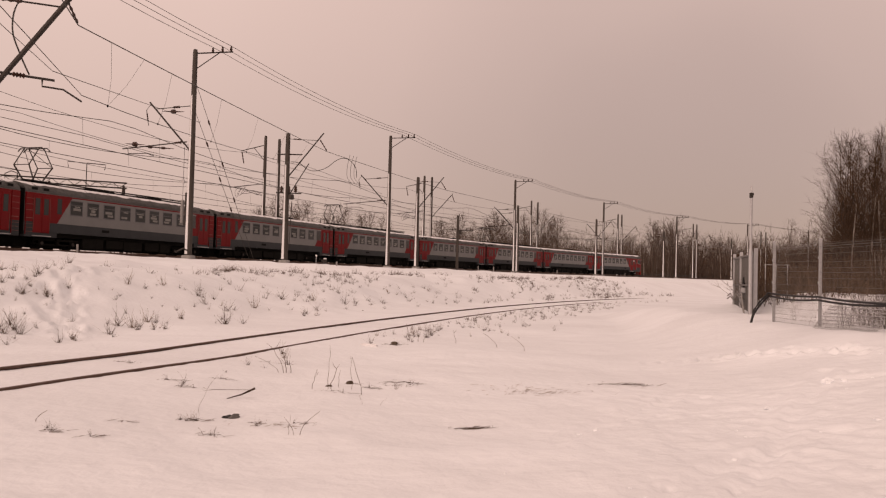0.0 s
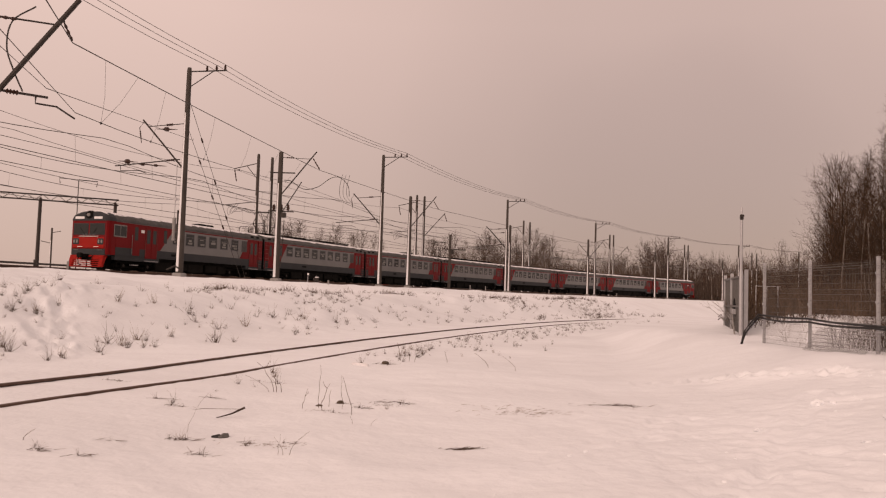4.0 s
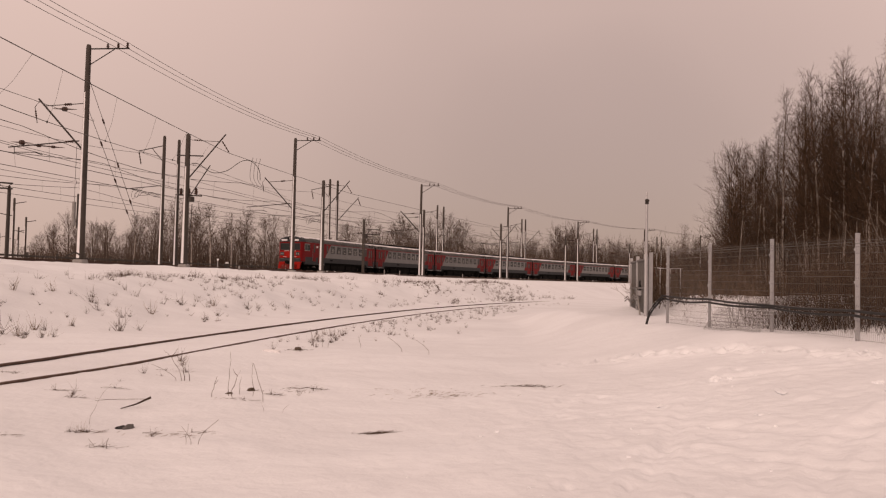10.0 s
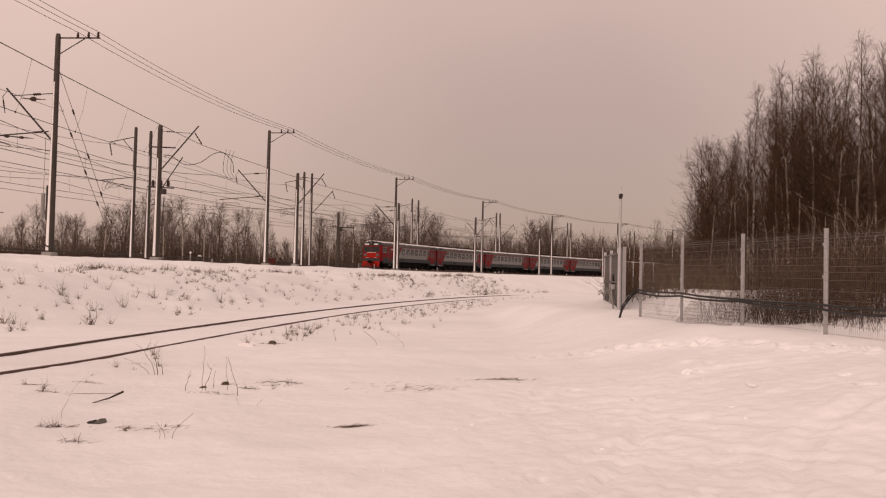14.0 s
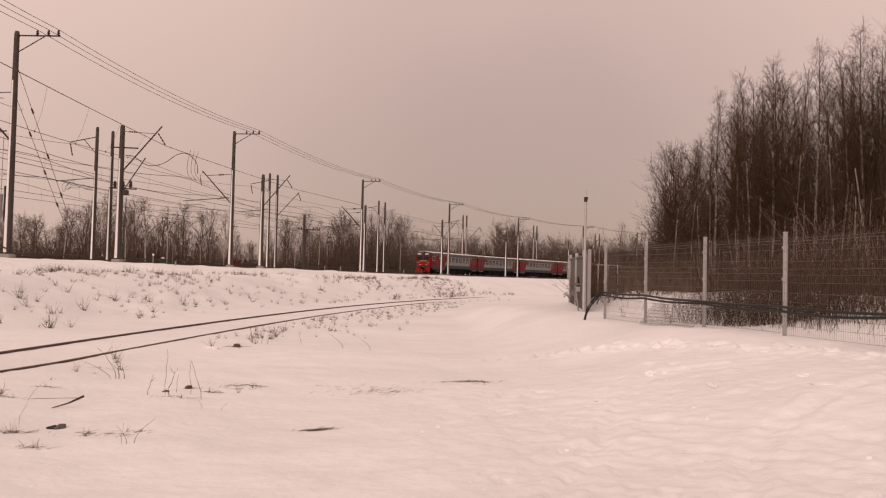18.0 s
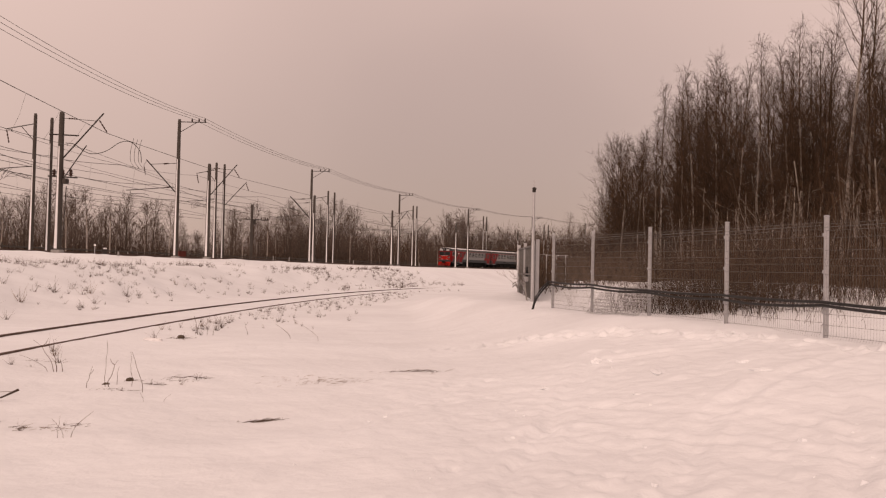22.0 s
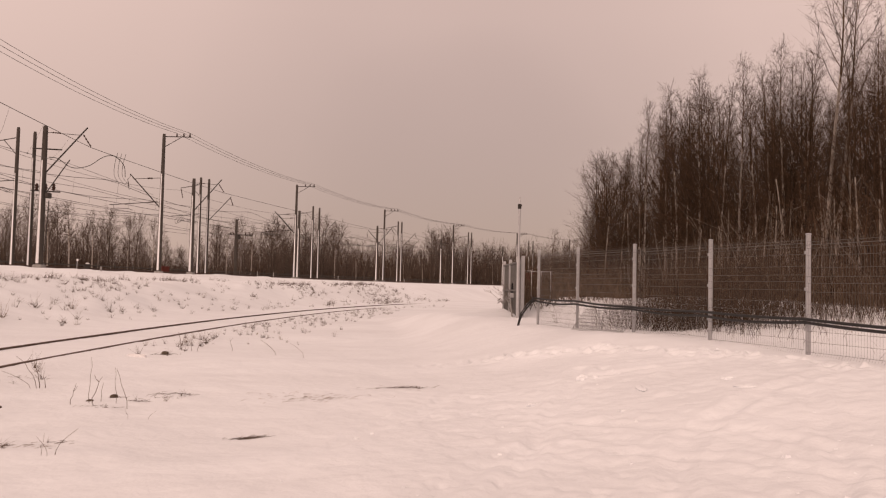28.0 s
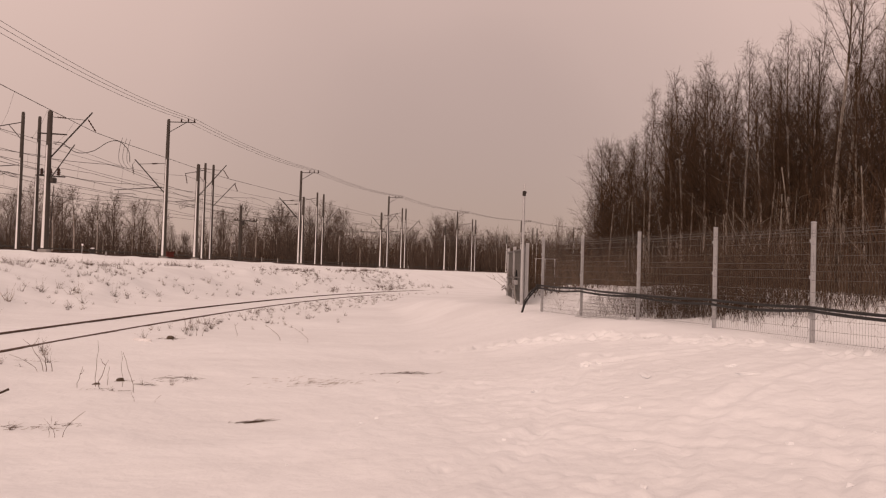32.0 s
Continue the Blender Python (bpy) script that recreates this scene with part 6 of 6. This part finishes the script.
def brush_edge(g, n):
    y = g.uniform(11.5, 19, n)
    return 8.8 - 0.029 * y + 1.1 + 3.6 * g.random(n) + np.interp(y, (11.5, 14), (2.2, 0.0)), y


thicket("brush", 45, 1100, brush_edge, 1.5, 0.0036, BRUSH, "pale dry brush close behind the fence", 0.25, 3)
thicket("brush", 46, 900, brush_edge, 1.7, 0.0036, TWIG, "dark brush close behind the fence", 0.25, 3)


def bush_clump(g, n):
    """Thick brush that crowds towards the fence between two posts."""
    y = g.normal(15.6, 1.5, n)
    return 8.8 - 0.029 * y + 0.9 + 3.0 * g.random(n) ** 1.3, y


thicket("brush", 47, 1000, bush_clump, 1.9, 0.0042, TWIG, "dense dark bush behind the fence", 0.3, 4)
thicket("saplings", 38, 700, in_wood, 4.0, 0.0095, BIRCH, "thin pale saplings leaning in the wood's edge", 0.30, 2)


def past_gate(g, n):
    return around(g.uniform(20.5, 28, n), g.uniform(27.5, 36, n))


thicket("brush", 39, 900, past_gate, 1.6, 0.009, BRUSH, "pale dry brush in the snow beside the gate", 0.4, 3)
thicket("dry_grass", 33, 2600, bank_side, 0.8, 0.0030, STRAW, "dry yellow grass on the snowy bank", 0.35, 1)
thicket("dry_grass", 34, 240, fence_foot, 0.55, 0.0028, WEED, "dry weeds at the foot of the fence", 0.4, 2)

# trees beyond the main line
BACK_AZ = (-34, -26, -21.2, -19.9, -18.7, -18.2, -17.5, -16.4, -15.3, -14.3, -13.4, -11.9, -10.3, -8.3, -7.3, -5.9, -4.7, -3.7, -3.2, -2.0, -1.0, 0.4, 3.4, 4.2, 5.8, 7.0, 8.1, 9.8, 12.2, 14.0, 15.2, 16.2, 17.9, 20.3, 22.5)
BACK_EL = (0.018, 0.02, 0.036, 0.052, 0.060, 0.073, 0.060, 0.065, 0.062, 0.073, 0.078, 0.090, 0.089, 0.090, 0.078, 0.078, 0.085, 0.069, 0.043, 0.038, 0.072, 0.076, 0.080, 0.066, 0.076, 0.082, 0.076, 0.045, 0.046, 0.067, 0.072, 0.071, 0.056, 0.050, 0.05)
BACK = "bare trees beyond the tracks"
far_proto = [
    tree("birch_tree", 21, BIRCH, TWIG_FAR, "bare birch beyond the railway", BACK, height=12.0, wide=0.27, limbs=28, r_trunk=0.12, clear=0.14, fine=0.017, oval=0.5, rise=1.1, twigs=2),
    tree("willow_tree", 22, BARK, TWIG_FAR, "bare spreading willow beyond the railway", BACK, height=10.0, wide=0.38, limbs=14, r_trunk=0.12, clear=0.08, fine=0.017, oval=0.9, rise=0.8, twigs=2, stems=2),
    tree("alder_tree", 23, BARK, TWIG_FAR, "bare alder with dark twigs beyond the railway", BACK, height=11.0, wide=0.36, limbs=26, r_trunk=0.13, clear=0.10, fine=0.017, oval=0.8, rise=0.95, twigs=2),
]
first = [True] * 3
rng = np.random.default_rng(8)
for row in range(5):
    az = -21.4 + 0.5 * row
    while az < 22:
        lo = 128 + 3.6 * max(0, az + 10) + 12 * row
        d = lo + rng.uniform(-5, 5)
        x, y = polar(az, d)
        el = float(np.interp(az, BACK_AZ, BACK_EL)) * (rng.uniform(0.86, 1.0) if row == 0 else rng.uniform(0.5, 0.95))
        k = int(rng.integers(0, 3))
        size = max(0.3, (EYE + el * d - BED_Z) / (12.0, 10.0, 11.0)[k])
        m = pose(x, y, BED_Z - 0.1, rng.uniform(-2, 2), rng.uniform(-2, 2), rng.uniform(0, 360))
        if first[k]:
            first[k] = False
            ob = far_proto[k]
            ob.matrix_basis = m
        else:
            ob = copy_thing(far_proto[k], m)
        ob.scale = (size, size, size)
        az += rng.uniform(1.0, 2.0) if row else rng.uniform(0.8, 1.7)


def far_band(g, n):
    az = g.uniform(-21, 24, n)
    return around(az, 140 + 3.6 * np.maximum(0, az + 10) + g.uniform(0, 30, n))


def far_dark(g, n):
    az = 26 - 24 * g.random(n) ** 1.35
    return around(az, g.uniform(290, 360, n))


def far_left(g, n):
    return around(g.uniform(-34, -20, n), g.uniform(210, 260, n))


def scrub_height(x, y):
    """Low thickets that rise and fall with the trees over them."""
    d = np.hypot(x, y)
    return np.maximum(2.2, 0.58 * np.interp(np.degrees(np.arctan2(x, y)), BACK_AZ, BACK_EL) * d)


thicket("scrub", 41, 5200, far_band, scrub_height, 0.05, TWIG_FAR, "low grey scrub beyond the railway", 0.22, 2)
thicket("far_woods", 42, 4400, far_dark, 17.0, 0.09, TWIG, "dark bare wood in the distance", 0.06, 3)
thicket("scrub", 44, 3400, far_band, 4.0, 0.055, TWIG, "dark low scrub at the foot of the far trees", 0.25, 2)
thicket("scrub", 43, 900, far_left, 4.0, 0.05, TWIG_FAR, "low distant scrub", 0.2, 3)


# ---- dry grass, weeds and litter on the snow ----
def tuft_segs(g, n, tall, spread, r):
    segs = []
    for _ in range(int(n * 0.85)):
        th, rad = g.uniform(0, 2 * math.pi), spread * math.sqrt(g.random())
        p = (rad * math.cos(th), rad * math.sin(th), -0.03)
        limb(g, segs, p, (g.gauss(0.1, 0.5), g.gauss(0, 0.5), 1.0), tall * (0.25 + 0.75 * g.random() ** 1.5), r, 3, 0.16, -0.05)
    return segs


g0 = random.Random(77)
tufts = []
for k in range(5):
    tufts.append(stick_mesh("grass_tuft", tuft_segs(g0, 14 + 3 * k, 0.40 + 0.11 * k, 0.03 + 0.014 * k, 0.0062), STRAW if k == 2 else WEED))
tuft_no = [0]


def tuft(x, y, size, k=None):
    k = tuft_no[0] % 5 if k is None else k
    tuft_no[0] += 1
    ob = new("grass_tuft", tufts[k])
    ob.matrix_basis = pose(x, y, gz(x, y), 0, 0, 37 * tuft_no[0]) @ Matrix.Diagonal((size, size, size, 1))
    return tagged(ob, "tuft of dry grass sticking out of the snow", "grass tuft", "grass tufts on the snow")


for x, y in ((-8.81, 16.45), (-7.53, 18.73), (-7.23, 18.82), (-7.22, 19.74), (-9.08, 23.23), (-8.53, 24.56), (-7.5, 24.73), (-7.11, 24.19), (-6.01, 25.86), (-5.79, 29.1), (-4.88, 30.51), (-3.9, 32.49), (-2.57, 38.56), (-1.71, 38.94), (-0.68, 42.51), (-4.42, 34.34), (-5.72, 21.31)):
    tuft(x, y, 0.80 + 0.35 * ((x * 7) % 1), (2, 3, 1)[int(abs(x * 5)) % 3])
    tuft(x + 0.4, y + 0.3, 0.45)
    tuft(x - 0.25, y + 0.6, 0.35)
g1 = np.random.default_rng(78)
spots = []
for _ in range(2300):
    y = g1.uniform(14, 78)
    x = float(np.interp(y, YS, SIDE_X)) - (2.3 + 8.4 * g1.random() ** 1.3) / 0.92
    if g1.random() > 0.12 + 1.3 * float(smooth_step(lattice(np.array([x * 0.35]), np.array([y * 0.22]), 61), 0.42, 0.8)[0]):
        continue
    spots.append((x, y, g1.uniform(0.22, 0.58) * (1 + y / 120)))
for _ in range(210):
    y = g1.uniform(19, 50) if g1.random() < 0.8 else g1.uniform(13, 62)
    spots.append((float(np.interp(y, YS, SIDE_X)) + 2.1 + abs(g1.normal(0.3, 1.2)), y, g1.uniform(0.22, 0.55)))
spots.sort(key=lambda q: math.hypot(q[0], q[1]))
for x, y, s in spots[:220]:
    tuft(x, y, s)
more = []
for x, y, s in spots[220:]:
    z = gz(x, y)
    more += [(*(Vector(q[:3]) * s + Vector((x, y, z))), *(Vector(q[3:6]) * s + Vector((x, y, z))), q[6] * s * 1.2, q[7] * s * 1.2) for q in tuft_segs(g0, 14, 0.60, 0.16, 0.0080)]
tagged(new("dry_grass", stick_mesh("dry_grass", more, WEED)), "small tufts of dry grass on the far snowy slope", "dry grass", kind="stuff")
for x, y, s in ((-0.32, 21.88, 0.6), (-0.17, 21.67, 0.55), (-3.4, 10.69, 0.55), (-3.04, 12.75, 0.45), (-2.74, 12.59, 0.45), (-2.78, 8.69, 0.4), (-2.68, 8.74, 0.45), (-1.91, 8.45, 0.35), (-0.65, 18.25, 0.5), (-3.16, 11.87, 0.4), (-0.43, 11.42, 0.4), (-0.61, 11.15, 0.4), (-3.77, 7.79, 0.3)):
    tuft(x, y, s * 0.6)


def weed(x, y, stems, label="dead weed stems standing in the snow"):
    """Bent stems: each of dx, dy, height, bend and radius."""
    z = gz(x, y)
    ob = empty("weed", pose(x, y, z), label, "weed", "weeds on the snow")
    for dx, dy, h, b, r in stems:
        # a kinked stem with a broken side twig
        h = h * 0.8
        pts = [(dx, dy, -0.05)]
        for k in range(1, 6):
            t = k / 5
            pts.append((dx + b * t ** 1.6 + kinks.gauss(0, 0.02) * h * (k < 5), dy + kinks.gauss(0, 0.02) * h, h * t))
        stem = part("stem", Geo().tube(pts, [r * (1 - 0.1 * k) for k in range(6)], 5), WEED, ob)
        if h > 0.25 and kinks.random() < 0.45:
            q = pts[kinks.choice((2, 3, 4))]
            w = kinks.choice((-1, 1)) * h * 0.18
            part("twig", Geo().tube([q, (q[0] + w * 0.6, q[1], q[2] + h * 0.10), (q[0] + w, q[1] + 0.02, q[2] + h * 0.26)], [r * 0.8, r * 0.6, r * 0.4], 4), WEED, stem)


kinks = random.Random(91)
weed(-2.34, 12.24, ((0, 0, 0.36, -0.06, 0.0065), (-0.03, 0, 0.55, -0.28, 0.0045), (-0.1, 0, 0.30, -0.38, 0.0035), (0.07, 0.02, 0.2, -0.03, 0.0055)))
weed(-1.50, 10.85, ((0.0, 0, 0.72, 0.0, 0.0035), (0.04, 0.0, 0.42, 0.10, 0.0050), (-0.22, 0, 0.32, 0.06, 0.0040), (0.3, 0.05, 0.55, -0.02, 0.0030), (0.12, 0.1, 0.3, 0.02, 0.0035)))
weed(-0.72, 18.4, ((0, 0, 0.5, -0.08, 0.0070), (0.2, 0, 0.42, 0.0, 0.0050), (0.32, 0, 0.3, 0.12, 0.0050), (-0.05, 0.05, 0.3, 0.1, 0.0050)))
weed(-1.03, 10.58, ((0, 0, 0.62, -0.14, 0.0040),))
weed(1.25, 17.6, ((0, 0, 0.4, -0.34, 0.0050), (0.55, -0.3, 0.36, -0.3, 0.0040)))
weed(0.35, 18.8, ((0, 0, 0.36, -0.06, 0.0045),))
weed(-1.45, 8.05, ((0, 0, 0.22, -0.1, 0.0025), (0.05, 0, 0.3, 0.2, 0.0030), (-0.06, 0.02, 0.25, 0.02, 0.0020)))
weed(-2.2, 7.9, ((0, 0, 0.13, 0.02, 0.0035), (-0.1, 0, 0.12, -0.06, 0.0025)))
weed(-2.72, 9.1, ((0, 0, 0.55, 0.22, 0.0020),))
weed(-4.0, 8.0, ((0, 0, 0.14, 0.12, 0.0040),))
weed(-0.95, 9.9, ((0, 0, 0.14, -0.04, 0.0020), (0.22, 0, 0.1, 0.08, 0.0020)))


def mat_of_grass(x, y, lx, ly, n, seed, label, mat):
    """Flattened dead grass that shows through the thin snow."""
    g = np.random.default_rng(seed)
    a, b = x + g.normal(0, lx * 0.42, n), y + g.normal(0, ly * 0.35, n)
    th, ln = g.normal(0.1, 0.8, n), g.uniform(0.03, 0.13, n)
    c, d = a + ln * np.cos(th), b + ln * np.sin(th) * 0.5
    segs = np.stack([a, b, ground_z(a, b) + 0.004, c, d, ground_z(c, d) + g.uniform(0.0, 0.03, n), np.full(n, 0.0017), np.full(n, 0.0006)], 1)
    ob = new("flattened_grass", stick_mesh("flattened_grass", segs, mat, 4))
    return tagged(ob, label, "dead grass", kind="stuff")


for k, (x, y) in enumerate(((-5.02, 12.6), (-4.81, 12.52), (-3.07, 11.31), (-3.36, 10.5), (-3.2, 10.46), (-0.64, 11.31), (-0.4, 11.62), (-0.98, 11.13), (-1.43, 10.67), (-1.27, 11.36), (-2.71, 8.69), (-2.62, 8.73), (-1.91, 8.6), (-1.57, 8.7), (-2.25, 7.95), (-3.68, 7.66), (-3.26, 8.3), (-1.27, 10.58), (-3.24, 7.53), (-3.7, 10.94), (-2.8, 13.19))):
    mat_of_grass(x, y, 0.16 + 0.05 * (k % 3), 0.09, 8 + 4 * (k % 4), 50 + k, "scrap of dead grass poking out of the snow", WEED)
    tuft(x, y, 0.12 + 0.04 * (k % 4), 1)
for x, y in ((-8.75, 15.9), (-8.55, 15.74)):
    tuft(x, y, 0.8, 3)
    tuft(x + 0.2, y + 0.25, 0.7, 4)
mat_of_grass(2.8, 12.25, 0.62, 0.26, 120, 1, "dark flattened grass showing through thin snow", WEED)
mat_of_grass(0.34, 8.85, 0.24, 0.08, 100, 2, "dark streak of dead grass in the snow", WEED)
mat_of_grass(1.3, 11.4, 0.8, 0.6, 110, 3, "faint flattened grass under thin snow", STRAW)
mat_of_grass(-1.0, 17.2, 0.3, 0.2, 50, 4, "dark dead grass beside the rail", WEED)
mat_of_grass(-0.6, 11.6, 0.4, 0.35, 40, 5, "dead grass showing through the snow", WEED)
mat_of_grass(-1.8, 8.5, 0.4, 0.2, 24, 6, "faint dead grass in the snow", STRAW)


def clod(x, y, size, seed, mat, name, label, category):
    """A rough lump half sunk in the snow."""
    g = np.random.default_rng(seed)
    bm = bmesh.new()
    bmesh.ops.create_icosphere(bm, subdivisions=3, radius=1.0)
    for v in bm.verts:
        o = Vector((seed * 3.1, 0, 0))
        k = 0.95 + 0.35 * noise.noise(v.co * 1.5 + o) + 0.2 * noise.noise(v.co * 3.7 + o) + 0.12 * noise.noise(v.co * 8 + o)
        v.co = Vector((v.co.x * size[0] * k, v.co.y * size[1] * k, v.co.z * size[2] * k))
    me = bpy.data.meshes.new(name)
    bm.to_mesh(me)
    bm.free()
    me.materials.append(mat)
    ob = new(name, me)
    ob.matrix_basis = pose(x, y, gz(x, y) + size[2] * (-0.35 if mat is SNOW else 0.1), 0, 0, 40 * seed)
    return tagged(ob, label, category)


clod(-1.28, 11.41, (0.06, 0.05, 0.045), 3, SOIL, "clod", "dark clod of frozen soil with grass", "clod")
clod(-1.52, 11.05, (0.05, 0.035, 0.02), 4, SOIL, "clod", "small dark clod half in the snow", "clod")
clod(-2.34, 8.97, (0.07, 0.04, 0.035), 5, CABLE, "litter", "crumpled dark litter with a pale side", "litter")
clod(-2.27, 8.95, (0.08, 0.05, 0.045), 6, SHEET, "litter", "crumpled grey litter in the snow", "litter")
clod(-1.0, 17.3, (0.14, 0.08, 0.05), 7, SOIL, "clod", "dark soil hump beside the rail", "clod")
clod(-1.5, 16.7, (0.25, 0.1, 0.05), 8, SNOW_OLD, "snow_lump", "low crusted snow lump", "snow lump")
for i, (x, y, sx, sy, sz) in enumerate(((5.11, 10.6, 0.12, 0.10, 0.08), (5.25, 10.5, 0.06, 0.05, 0.04), (5.25, 9.2, 0.08, 0.26, 0.03), (6.05, 8.1, 0.10, 0.26, 0.035), (6.2, 8.75, 0.09, 0.08, 0.045), (4.55, 8.3, 0.07, 0.14, 0.03), (3.9, 9.6, 0.06, 0.08, 0.03))):
    clod(x, y, (sx, sy, sz), 20 + i, SNOW, "snow_lump", "loose slab of trodden snow", "snow lump")
st = single("stick", Geo().tube([(-0.17, 0, 0.0), (0.02, 0.01, 0.035), (0.2, 0.02, 0.1)], [0.005, 0.010, 0.015], 7), BARK, "broken dark stick lying on the snow", "stick", m=pose(-2.5, 10.1, gz(-2.5, 10.1) + 0.01, 0, 0, 35))
single("stick", Geo().tube([(-0.3, 0, 0.004), (0.3, 0.0, 0.012)], 0.003, 5), WEED, "thin pale stalk lying on the snow", "stick", m=pose(-2.75, 10.5, gz(-2.75, 10.5) + 0.01, 0, 0, 0))


# crumbs of broken snow crust along the wheel tracks and the trodden path
def snow_crumbs():
    g = np.random.default_rng(44)
    corners = np.array([(sx, sy, sz) for sz in (-1, 1) for sx, sy in ((-1, -1), (1, -1), (1, 1), (-1, 1))], float)
    sides = np.array(((0, 1, 5, 4), (1, 2, 6, 5), (2, 3, 7, 6), (3, 0, 4, 7), (4, 5, 6, 7)))
    verts, faces = [], []
    lines = [(pts, 0.2, 4) for pts, _w, _d, _l in RUTS] + [(TREAD, 0.26, 16)]
    for pts, wide, n in lines:
        for _ in range(n):
            t = g.uniform(0, len(pts) - 1.001)
            (ax, ay), (bx, by) = pts[int(t)], pts[int(t) + 1]
            x = ax + (bx - ax) * (t % 1) + g.normal(0, wide)
            y = ay + (by - ay) * (t % 1) + g.normal(0, wide)
            size = 0.010 + 0.024 * g.random() ** 3
            v = corners * (1 + g.normal(0, 0.22, (8, 3))) * size * np.array((1.0, 1.0, 0.6))
            v[4:, :2] *= 0.7
            a = g.uniform(0, 6.28)
            v = np.stack([v[:, 0] * math.cos(a) - v[:, 1] * math.sin(a), v[:, 0] * math.sin(a) + v[:, 1] * math.cos(a), v[:, 2]], 1)
            faces += (sides + 8 * len(verts)).tolist()
            verts.append(v + np.array((x, y, gz(x, y) + size * 0.1)))
    me = bpy.data.meshes.new("snow_crumbs")
    me.from_pydata(np.concatenate(verts).tolist(), [], faces)
    me.materials.append(SNOW)
    return tagged(new("snow_crumbs", me), "crumbs of broken snow crust along the wheel tracks", "snow crumbs", kind="stuff")


snow_crumbs()


# ---- what moves ----
def motions():
    times = [0.5 * k for k in range(65)]
    for i, car in enumerate(TRAIN):
        walk(car, [(t, car_pose(run(t) - PITCH / 2 + PITCH * i, back=(i == 7))) for t in times])


motions()
